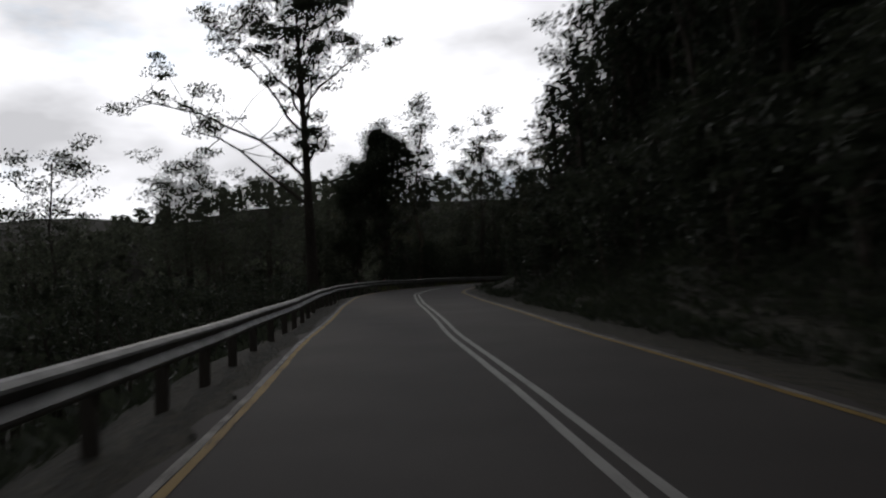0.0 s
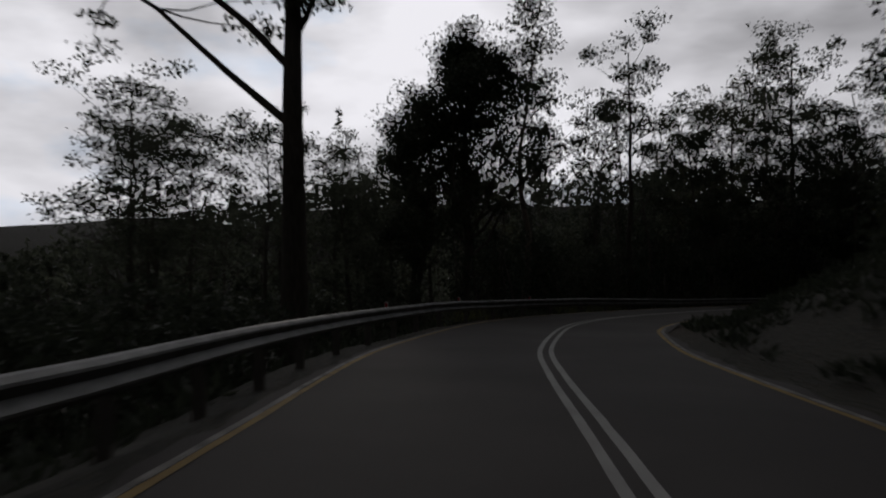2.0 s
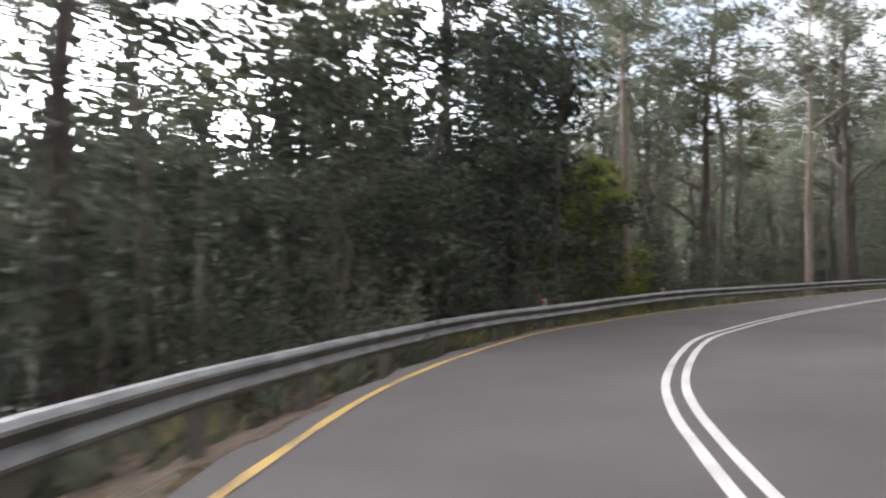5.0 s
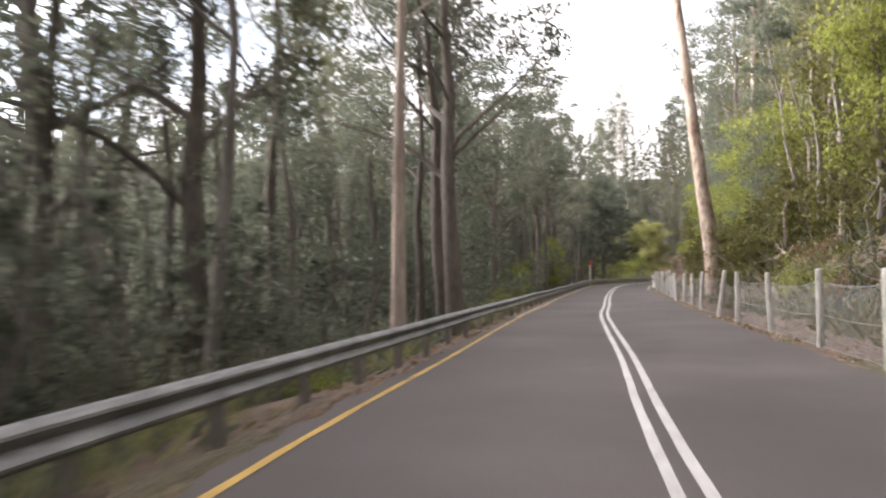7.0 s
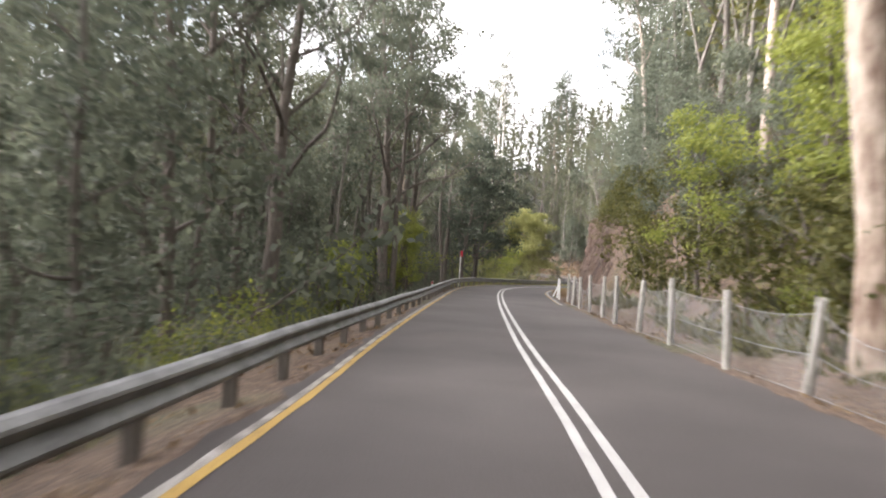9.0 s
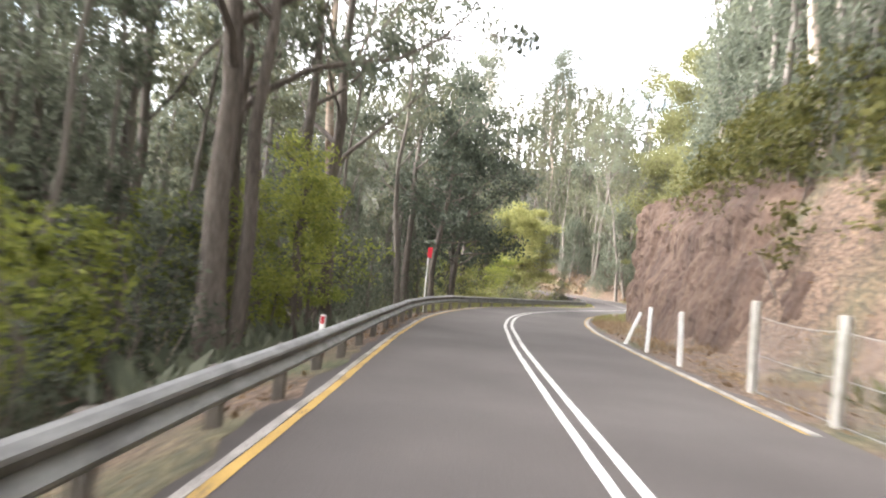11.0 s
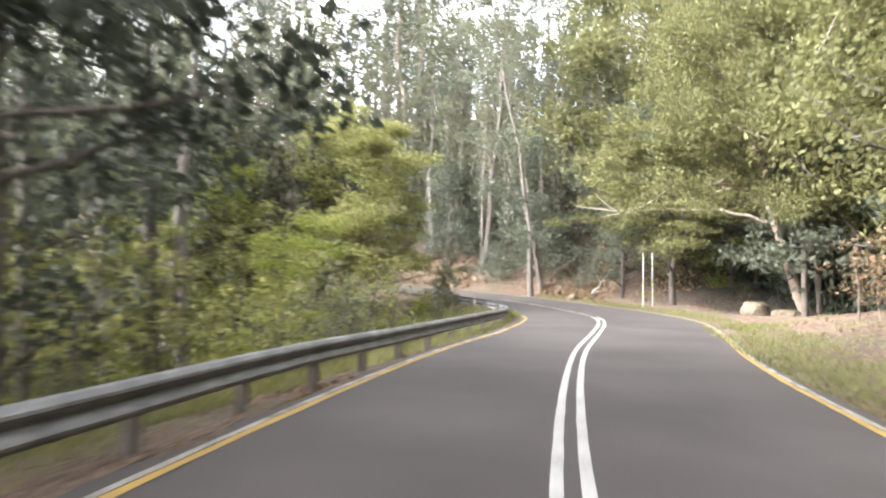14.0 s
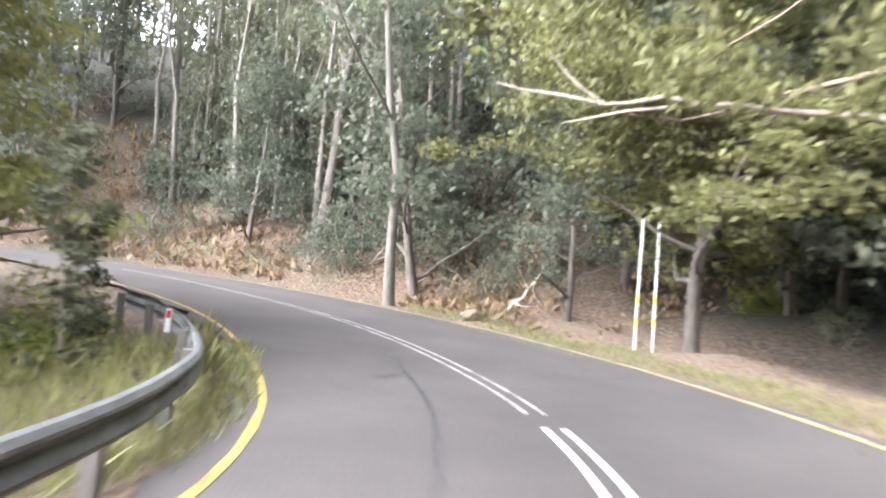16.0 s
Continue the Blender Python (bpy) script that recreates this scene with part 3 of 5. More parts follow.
def bent(start, way, length, k, rng, lift=0.25, wobble=0.12):
    """A branch line that wanders and turns upwards."""
    p, d = [np.array(start, float)], np.array(way, float)
    d /= np.linalg.norm(d)
    for _ in range(k):
        d = d + rng.normal(size=3) * wobble + np.array([0, 0, lift / k])
        d /= np.linalg.norm(d)
        p.append(p[-1] + d * length / k)
    return np.array(p)


def make_tree(name, seed, tall, r, bark, leaf, first=0.45, limbs=9, spread=4.0, clump=0.8, per=70, size=0.17, lean=(0, 0), rise=0.8, flat=0.55, subs=4, tip=True, bare=0.0, wide=0.55, label="", category="tree", group="", limb_list=None, wander=1.0, dress=False, bow=1.2, taper=0.45, droop=0.35):
    """A tree with a tapered trunk, limbs, twigs and clumps of single leaves."""
    rng = np.random.RandomState(seed)
    root = new(name)
    tagged(root, label, category, group)
    wood = Soup()
    k = 9
    u = np.linspace(0, 1, k)
    side = np.cumsum(rng.normal(size=(k, 2)) * tall * 0.010 * wander, axis=0)
    side -= side[0]
    line = np.stack([lean[0] * u ** bow + side[:, 0], lean[1] * u ** bow + side[:, 1], -0.8 + (tall * 0.93 + 0.8) * u], 1)
    rad = r * (1.0 - 0.82 * u) * (1 + 0.35 * np.exp(-u * 14))
    wood.tube(line, rad, 9)
    ends = []
    for i in range(len(limb_list) if limb_list else limbs):
        a = first + (0.97 - first) * (i + rng.uniform(0.1, 0.9)) / limbs
        p0 = np.array([np.interp(a, u, line[:, c]) for c in range(3)])
        az = i * 2.4 + rng.uniform(-0.5, 0.5)
        ln = spread * rng.uniform(0.65, 1.15) * (1.0 - taper * (a - first) / (1 - first + 1e-6))
        up = rise * rng.uniform(0.5, 1.3)
        if limb_list:
            a, az, ln, up, *arch = limb_list[i]
            az = radians(az)
            p0 = np.array([np.interp(a, u, line[:, c]) for c in range(3)])
        rr = np.interp(a, u, rad) * rng.uniform(0.38, 0.55)
        q = bent(p0, (math.cos(az), math.sin(az), up), ln, 6, rng, (arch[0] if arch else 0.18) if limb_list else 0.5, 0.14)
        wood.tube(q, np.linspace(rr, rr * 0.25, 7), 5)
        for j in range(subs):
            b = rng.randint(2, 7)
            az2 = rng.uniform(0, 6.28)
            l2 = ln * rng.uniform(0.22, 0.5)
            q2 = bent(q[b], (math.cos(az2), math.sin(az2), rng.uniform(-0.7, 0.6) if dress else rng.uniform(0.0, 0.9)), l2, 4, rng, 0.4, 0.2)
            wood.tube(q2, np.linspace(rr * 0.32, rr * 0.08, 5), 3)
            ends += [q2[-1], q2[-2] * 0.6 + q2[-1] * 0.4 if rng.rand() < 0.6 else q2[2]]
        ends.append(q[-1])
        if dress:
            ends += [q[3] + rng.normal(size=3) * 0.3, q[4] + rng.normal(size=3) * 0.3, q[5] + rng.normal(size=3) * 0.3]
    if tip:
        for _ in range(3):
            ends.append(line[-1] + rng.normal(size=3) * spread * 0.12)
    v, f = wood.data()
    np_part("trunk", v, f, bark, root, smooth=True)
    ends = np.array([e for e in ends if rng.rand() >= bare])
    if len(ends) and per:
        n = rng.randint(int(per * 0.6), int(per * 1.4), len(ends))
        c = np.repeat(ends, n, axis=0)
        rc = np.repeat(clump * rng.uniform(0.6, 1.3, len(ends)), n)[:, None]
        g = rng.normal(size=c.shape)
        g /= np.linalg.norm(g, axis=1)[:, None]
        c = c + g * rc * (rng.rand(len(c))[:, None] ** 0.45) * np.array([1, 1, flat])
        v, f = leaf_quads(c, size, size * wide, rng, droop)
        np_part("crown", v, [f], leaf, root)
    return root


def make_shrub(name, seed, tall, spread, leaf, stems=9, per=55, size=0.14, clump=0.45, label="", category="shrub", group="", wide=0.42):
    """A shrub of many thin stems with leaves in clumps all the way up."""
    rng = np.random.RandomState(seed)
    root = new(name)
    tagged(root, label, category, group)
    wood, ends = Soup(), []
    for i in range(stems):
        az = rng.uniform(0, 6.28)
        out = rng.uniform(0.1, 0.9)
        q = bent((rng.normal() * spread * 0.15, rng.normal() * spread * 0.15, -0.3), (math.cos(az) * out, math.sin(az) * out, 1.0), tall * rng.uniform(0.7, 1.1), 6, rng, 0.0, 0.16)
        wood.tube(q, np.linspace(0.03 + tall * 0.006, 0.008, 7), 3)
        for j in range(2, 7):
            for _ in range(2):
                ends.append(q[j] + rng.normal(size=3) * spread * 0.2)
    v, f = wood.data()
    np_part("wood", v, f, M_TWIG, root, smooth=True)
    ends = np.array(ends)
    n = rng.randint(int(per * 0.6), int(per * 1.4), len(ends))
    c = np.repeat(ends, n, axis=0)
    g = rng.normal(size=c.shape)
    g /= np.linalg.norm(g, axis=1)[:, None]
    c = c + g * clump * (rng.rand(len(c))[:, None] ** 0.5)
    c[:, 2] = np.maximum(c[:, 2], 0.02)
    v, f = leaf_quads(c, size, size * wide, rng)
    np_part("foliage", v, [f], leaf, root)
    return root


def plant(ob, x, y, turn=0.0, scale=1.0, first=False, sink=0.0, tilt=(0, 0)):
    z = height(x, y) - sink
    m = pose(x, y, z, tilt[0], tilt[1], turn)
    c = ob if first else copy_thing(ob, m)
    c.matrix_basis = m @ Matrix.Scale(scale, 4)
    return c


FOREST = "forest beside the road"
KINDS = {
    "gum_a": make_tree("gum_tree", 11, 17, 0.20, M_BARK_DARK, M_LEAF_GUM, 0.42, 11, 4.2, 0.78, 36, 0.22, bare=0.12, subs=4, label="tall gum tree with dark rough bark and dull green leaves", group=FOREST),
    "gum_b": make_tree("gum_tree", 12, 19, 0.24, M_BARK_PALE, M_LEAF_GUM, 0.5, 10, 4.6, 1.05, 42, 0.24, (1.2, 0.4), label="tall gum tree with pale brown bark and dull green leaves", group=FOREST),
    "gum_c": make_tree("gum_tree", 13, 15, 0.14, M_BARK_GREY, M_LEAF_GREY, 0.38, 10, 3.4, 0.68, 34, 0.20, bare=0.12, subs=4, lean= (-0.8, 0.6), label="slender gum tree with grey-green leaves", group=FOREST),
    "gum_d": make_tree("gum_tree", 14, 21, 0.22, M_BARK_WHITE, M_LEAF_GREY, 0.55, 9, 4.4, 0.95, 32, 0.21, (0.6, -1.0), label="tall gum tree with smooth whitish bark and sparse leaves", group=FOREST),
    "dense_a": make_tree("dense_tree", 15, 12, 0.20, M_BARK_DARK, M_LEAF_DARK, 0.16, 15, 3.8, 1.05, 40, 0.25, rise=0.6, flat=0.7, subs=3, label="dense dark green forest tree with a low crown", group=FOREST),
    "dense_b": make_tree("dense_tree", 16, 9, 0.15, M_BARK_DARK, M_LEAF_GUM, 0.12, 14, 3.2, 0.95, 40, 0.23, rise=0.7, flat=0.7, subs=3, label="bushy green forest tree with a low crown", group=FOREST),
    "dense_c": make_tree("dense_tree", 17, 8, 0.12, M_BARK_DARK, M_LEAF_YELLOW, 0.2, 12, 2.8, 0.85, 44, 0.18, rise=0.6, flat=0.5, subs=3, label="young tree with bright yellow-green leaves", group=FOREST),
    "thin": make_tree("thin_tree", 18, 13, 0.085, M_BARK_GREY, M_LEAF_GUM, 0.5, 6, 1.8, 0.7, 32, 0.20, (0.7, 0.5), subs=3, label="thin straight sapling with few leaves", group=FOREST),
    "gum_e": make_tree("gum_tree", 27, 20, 0.21, M_BARK_PALE, M_LEAF_GUM, 0.5, 10, 4.2, 0.8, 40, 0.20, (0.2, 0.3), wander=0.2, label="straight tall gum tree with smooth pale brown trunk", group=FOREST),
    "gum_f": make_tree("gum_tree", 29, 15, 0.15, M_BARK_DARK, M_LEAF_GUM, 0.40, 12, 5.0, 0.85, 34, 0.20, bare=0.15, flat=0.4, subs=4, rise=0.7, label="open-crowned gum tree with leaves in flat clumps", group=FOREST),
    "soft": make_tree("soft_tree", 20, 11, 0.10, M_BARK_GREY, M_LEAF_GUM, 0.14, 15, 2.0, 0.78, 38, 0.18, (0.5, -0.4), rise=0.5, flat=0.8, subs=3, label="slim forest tree with fine drooping grey-green leaves", group=FOREST),
}
SHRUBS = {
    "dark": make_shrub("shrub", 31, 3.0, 2.0, M_LEAF_DARK, 8, 24, 0.16, 0.55, label="dense dark green shrub on the slope", group="undergrowth"),
    "gum": make_shrub("shrub", 32, 2.4, 1.8, M_LEAF_GUM, 7, 24, 0.15, 0.5, label="dull green shrub on the slope", group="undergrowth"),
    "grey": make_shrub("shrub", 33, 2.0, 1.5, M_LEAF_GREY, 8, 24, 0.13, 0.42, label="grey-green shrub on the slope", group="undergrowth"),
    "lime": make_shrub("shrub", 34, 1.6, 1.4, M_LEAF_YELLOW, 8, 24, 0.13, 0.40, label="bright yellow-green shrub at the roadside", group="undergrowth"),
    "dry": make_shrub("shrub", 35, 1.1, 1.2, M_LEAF_DRY, 8, 20, 0.11, 0.35, label="dry brown scrub on the bank", group="undergrowth"),
}
USED = set()


def grow(kind, x, y, scale=1.0, turn=None, rng=random, tilt=(0, 0)):
    ob = KINDS.get(kind) or SHRUBS[kind]
    first = kind not in USED
    USED.add(kind)
    return plant(ob, x, y, rng.uniform(0, 360) if turn is None else turn, scale, first, 0.1, tilt)


rs = random.Random(42)
PLACED = []


def free(x, y, gap):
    return all((x - a) ** 2 + (y - b) ** 2 > gap * gap for a, b in PLACED)


def scatter(count, s0, s1, d0, d1, kinds, gap, scales, clear=None):
    """Plants count things between two stations and two distances from the centre line."""
    made = tries = 0
    while made < count and tries < count * 12:
        tries += 1
        s, d = rs.uniform(s0, s1), rs.uniform(d0, d1)
        p = on_road(s, d)
        dist = abs(station(p.x, p.y)[1][0])
        if dist < min(abs(d0), abs(d1)) - 0.3 or not free(p.x, p.y, gap) or (clear and clear(p.x, p.y)):
            continue
        grow(rs.choice(kinds), p.x, p.y, rs.uniform(*scales), None, rs, (rs.uniform(-4, 4), rs.uniform(-4, 4)))
        PLACED.append((p.x, p.y))
        made += 1



def woods(name, spots, seed, leaf, size, per, label, tall, wide, even=0.25, category="woods", body=99.0, bark=None):
    """Close-grown trees too many to count: thin trunks and leaves, joined."""
    rng = np.random.RandomState(seed)
    v, f, n = [], [], 0
    wood = Soup()
    for x, y, h in spots:
        z = height(x, y)
        hh = h * rng.uniform(1.0 - even, 1.0 + even * 0.8)
        low = max(0.0, hh - body) / hh
        k = int(per * hh * (1 - low) / tall)
        u = low + (1 - low) * rng.rand(k) ** 0.8
        r = wide * rng.uniform(0.7, 1.2) * np.sqrt(np.clip(1.15 - np.abs((u - low) / (1 - low) - 0.45) * 1.5, 0.1, 1)) * (0.55 + 0.45 * np.sin(u * 19 + rng.uniform(0, 6)))
        a = rng.uniform(0, 6.283, k)
        q = np.sqrt(rng.rand(k))
        c = np.stack([x + np.cos(a) * r * q, y + np.sin(a) * r * q, z + 0.4 + u * hh], 1)
        lv, lf = leaf_quads(c, size, size * 0.45, rng)
        v.append(lv)
        f.append(lf + n)
        n += len(lv)
        p = np.array([[x, y, z - 0.5], [x + rng.normal() * 0.3, y + rng.normal() * 0.3, z + hh * 0.5], [x + rng.normal() * 0.5, y + rng.normal() * 0.5, z + hh * 0.92]])
        k = min(1.0, hh / 9)
        wood.tube(p, [0.16 * k, 0.11 * k, 0.03 * k], 5)
    root = new(name)
    tagged(root, label, category, kind="stuff")
    np_part("leaves", np.concatenate(v), [np.concatenate(f)], leaf, root)
    a, b = wood.data()
    np_part("trunks", a, b, bark or M_BARK_DARK, root, smooth=True)


def spots(count, s0, s1, d0, d1, tall, seed):
    r = random.Random(seed)
    res = []
    while len(res) < count:
        p = on_road(r.uniform(s0, s1), r.uniform(d0, d1))
        if abs(station(p.x, p.y)[1][0]) > min(abs(d0), abs(d1)) - 0.5:
            res.append((p.x, p.y, tall))
    return res


# the outer side of the first stretch: low bush over the valley, with single trees
gum = make_tree("great_gum_tree", 51, 23, 0.40, M_BARK_DARK, M_LEAF_GUM, 0.50, 11, 5.6, 0.85, 74, 0.21, (-0.3, 0.3), flat=0.45, subs=9, wander=0.3, label="great gum tree with thick trunk and wide limbs above the guardrail", category="tree",
                limb_list=[(0.36, 180, 8.5, 0.75, -1.1), (0.43, 176, 11.5, 1.1, -1.2), (0.47, 15, 2.4, 1.6), (0.56, 170, 9.0, 1.2, -0.5), (0.55, 12, 8.5, 3.2), (0.60, 165, 7.0, 1.8), (0.62, 330, 6.0, 1.5), (0.64, 90, 5.0, 1.0), (0.66, 200, 6.0, 0.9), (0.70, 20, 5.5, 0.9),
                           (0.74, 350, 5.0, 1.1), (0.76, 270, 4.5, 0.9), (0.80, 150, 5.0, 0.8), (0.83, 10, 5.0, 0.8), (0.86, 30, 4.5, 0.9), (0.90, 200, 4.2, 0.8), (0.95, 60, 3.4, 1.0)])
plant(gum, -8.5, 46.0, 0, 1.0, True)
dome = make_tree("dome_tree", 52, 14.5, 0.26, M_BARK_DARK, M_LEAF_DARK, 0.34, 34, 6.6, 0.9, 100, 0.16, rise=0.75, flat=0.6, subs=5, taper=0.85, label="dense dome-crowned dark tree outside the bend", category="tree")
plant(dome, -5.3, 61.0, 10, 1.08, True)
PLACED += [(-8.5, 46.8), (-5.3, 61.0)]
side_stem = make_tree("dome_tree", 59, 13.5, 0.20, M_BARK_DARK, M_LEAF_DARK, 0.36, 20, 3.6, 0.85, 84, 0.16, (-0.9, 0.2), rise=0.7, flat=0.75, subs=5, label="dark broad-crowned tree with bare lower stems", category="tree")
plant(side_stem, -8.0, 63.0, 120, 1.0, True)
for x, y, k, sc in [(5.0, 83.5, "gum_f", 1.3), (9.0, 82.5, "gum_f", 1.25), (12.5, 84.5, "gum_f", 1.35), (18.5, 95, "gum_b", 1.4), (-20.4, 60.0, "gum_f", 1.15), (-17.5, 60.0, "gum_f", 0.9), (23, 96, "gum_a", 1.3),
                    (-23.5, 43.0, "gum_f", 1.1), (-25.8, 45.5, "gum_f", 1.0), (-22.0, 62.0, "gum_f", 1.1), (-19.0, 57.0, "gum_f", 0.95), (-13.5, 58.5, "gum_f", 0.85), (-11.0, 66.0, "gum_f", 0.9), (-25.5, 66.0, "gum_f", 1.2), (-15.5, 67.0, "gum_f", 1.05), (-13.0, 75, "gum_f", 1.1), (-9.5, 73, "gum_c", 0.95), (10.5, 77.0, "gum_c", 1.1)]:
    grow(k, x, y, sc, None, rs)
    PLACED.append((x, y))
for x, y, k, sc, turn in [(6.8, 41.4, "dense_a", 0.85, 30), (9.8, 48.3, "dense_a", 0.9, 140), (13.0, 51.5, "dense_a", 1.0, 260), (9.5, 42.5, "gum_f", 0.95, 80)]:
    grow(k, x, y, sc, turn, rs)
    PLACED.append((x, y))


def to_top(list_of, top):
    """Plants whose heads reach one level over falling ground."""
    return [(x, y, max(1.2, top - height(x, y) - 0.4)) for x, y, _ in list_of]


woods("bank_thicket", spots(60, 74, 100, 4.7, 8.5, 1.5, 52), 95, M_LEAF_DARK, 0.16, 300, "dark low bushes on the inner bank", 1.7, 0.9, 0.35, "thicket")
woods("valley_thicket", to_top(spots(190, 66, 116, -6.5, -26, 3, 1), 0.8), 61, M_LEAF_DARK, 0.2, 420, "dark low bush below the guardrail", 4, 1.6, 0.2, "thicket", body=4.0)
woods("bend_thicket", to_top(spots(60, 110, 124, -8.0, -20, 3, 32), 0.9) + to_top([q for q in spots(150, 120, 144, -6.4, -18, 3, 10) if q[0] > -5.5], 3.4), 68, M_LEAF_DARK, 0.19, 620, "dark thicket outside the bend", 6, 1.8, 0.2, "thicket", body=5.0)
woods("bend_woods", to_top(spots(120, 138, 160, -9, -26, 3, 13), 6.8), 60, M_LEAF_DARK, 0.22, 640, "dark close-grown woods outside the bend", 9, 2.2, 0.2, body=6.0)
woods("valley_woods", to_top(spots(200, 60, 136, -22, -70, 3, 14), 1.6), 58, M_LEAF_DARK, 0.55, 220, "dark low woods filling the valley side", 7, 2.6, 0.3, body=6.0)
# the dark bank on the inner side
scatter(16, 58, 106, 8.5, 18, ["dense_a", "dense_b", "dense_a"], 2.8, (0.8, 1.1))
scatter(7, 106, 128, 11, 20, ["dense_a", "dense_b"], 2.8, (0.8, 1.1))
scatter(22, 58, 106, 6.6, 9, ["dark", "dark", "gum"], 1.6, (0.6, 0.9))
# outer side of the middle stretch
for x, y, k, sc in [(23.4, 78.7, "gum_e", 1.0), (35.75, 79.3, "gum_e", 0.95), (30.4, 80.2, "gum_c", 1.2), (28.6, 83.4, "gum_a", 1.05), (36.6, 84.5, "gum_a", 1.15), (31.0, 86.3, "gum_c", 1.3), (46.0, 82.4, "gum_a", 1.1), (42.5, 82.6, "gum_a", 0.9),
                    (20.5, 82.5, "dense_b", 1.2), (51.5, 84.6, "soft", 1.0), (55.5, 86.0, "dense_b", 1.3), (60.0, 88.5, "gum_f", 1.1), (64.0, 89.5, "gum_a", 0.95), (80.5, 91.5, "gum_a", 1.0),
                    (81.3, 89.6, "dense_c", 0.62), (78.0, 89.8, "gum_a", 0.9), (68.0, 90.5, "gum_c", 1.0), (71.0, 94.0, "gum_f", 1.35), (82.0, 95.0, "gum_f", 1.35), (90.0, 97.0, "gum_d", 1.1), (63.0, 95.0, "gum_f", 1.3)]:
    grow(k, x, y, sc, None, rs)
    PLACED.append((x, y))
stout = make_tree("stout_gum_tree", 93, 17, 0.30, M_BARK_DARK, M_LEAF_GUM, 0.30, 12, 6.0, 0.8, 40, 0.2, (0.3, 0.5), rise=0.9, flat=0.5, subs=5, bare=0.15, wander=0.6, label="stout dark-barked gum tree with crooked limbs below the road", category="tree", group="stout gums below the road")
STOUT = [(41.2, 80.2, 160, 1.0), (42.5, 81.1, 130, 0.95), (31.9, 82.2, 210, 1.05), (29.2, 82.9, 80, 1.0), (61.1, 87.4, 300, 0.9), (77.5, 89.6, 30, 1.0), (87.8, 91.7, 170, 0.95)]
for i, (x, y, turn, sc) in enumerate(STOUT):
    plant(stout, x, y, turn, sc, i == 0)
    PLACED.append((x, y))
twin = make_tree("twin_gum_tree", 91, 19, 0.17, M_BARK_FLAKE, M_LEAF_GREY, 0.45, 9, 4.2, 0.85, 34, 0.24, (0.3, 0.8), wander=0.4, subs=4, label="bare-limbed gum tree with forked grey-brown flaking stems", category="tree",
                 limb_list=[(0.40, 300, 9.5, 1.9, 0.6), (0.52, 120, 5.5, 1.5), (0.60, 200, 5.0, 1.0), (0.68, 330, 4.5, 1.0), (0.75, 90, 4.0, 0.9), (0.82, 250, 3.5, 0.9), (0.90, 20, 3.0, 0.9), (0.95, 160, 2.5, 1.0)])
plant(twin, 91.0, 93.2, 0, 1.3, True)
PLACED.append((91.0, 93.2))
for s, d, sc in [(216.5, -5.4, 0.5), (219.0, -6.3, 0.62), (214.0, -6.4, 0.55)]:
    x, y = on_road(s, d, 0.0)[:2]
    grow("dense_c", x, y, sc, s * 47 % 360, rs)
    PLACED.append((x, y))
scatter(34, 124, 192, -7.4, -18, ["soft", "gum_b", "gum_c", "thin", "dense_b", "soft", "gum_a"], 2.4, (0.8, 1.2))
scatter(44, 122, 192, -5.6, -11, ["gum", "dark", "lime", "gum", "grey"], 1.5, (0.6, 0.95))
# inner side behind the fence
trunk = make_tree("leaning_gum_tree", 53, 22, 0.36, M_BARK_FLAKE, M_LEAF_GREY, 0.62, 9, 4.5, 1.0, 50, 0.2, (-1.0, 2.0), wander=0.2, label="tall gum tree with pale smooth trunk behind the fence", category="tree")
plant(trunk, 53.6, 73.7, 0, 1.0, True)
PLACED.append((53.6, 73.7))
for x, y, sc in [(61.5, 73.3, 0.95), (58.5, 71.4, 0.8), (65.5, 75.4, 0.7)]:
    grow("dense_c", x, y, sc, x * 33, rs)
    PLACED.append((x, y))
scatter(34, 132, 194, 7.4, 18, ["dense_c", "gum_c", "dense_b", "soft", "thin", "dense_c"], 2.4, (0.8, 1.25))
scatter(44, 132, 194, 5.8, 12, ["lime", "dry", "gum", "lime", "gum"], 1.4, (0.6, 1.1))
for s, d, k, sc in [(185.0, 7.0, "soft", 0.7), (189.5, 7.6, "dense_c", 0.9), (194.5, 7.4, "dense_b", 0.6), (181.0, -5.7, "lime", 0.75), (184.5, -5.6, "lime", 0.6), (187.5, -5.6, "lime", 1.0), (190.5, -5.7, "lime", 0.65), (194.0, -5.8, "lime", 0.8)]:
    x, y = on_road(s, d, 0.0)[:2]
    grow(k, x, y, sc, s * 71 % 360, rs)
    PLACED.append((x, y))
# outer side of the last stretch
for x, y, k, sc in [(89.4, 92.6, "thin", 1.1), (110, 93, "gum_a", 0.95), (84, 91, "gum_a", 1.05), (106, 92.8, "gum_c", 1.0), (113, 94.5, "dense_a", 1.0), (98, 92.4, "gum_c", 1.1), (102, 93.5, "gum_a", 1.05), (116.0, 93.0, "gum_a", 0.8)]:
    grow(k, x, y, sc, None, rs)
    PLACED.append((x, y))
scatter(50, 192, 238, -7.2, -17, ["soft", "gum_c", "thin", "soft", "gum_c", "thin", "soft"], 1.7, (0.85, 1.2))
scatter(28, 192, 238, -6.0, -12, ["gum", "grey", "dark"], 1.5, (0.6, 0.9))
BROAD = [(108.3, 92.4), (102.2, 92.1)]
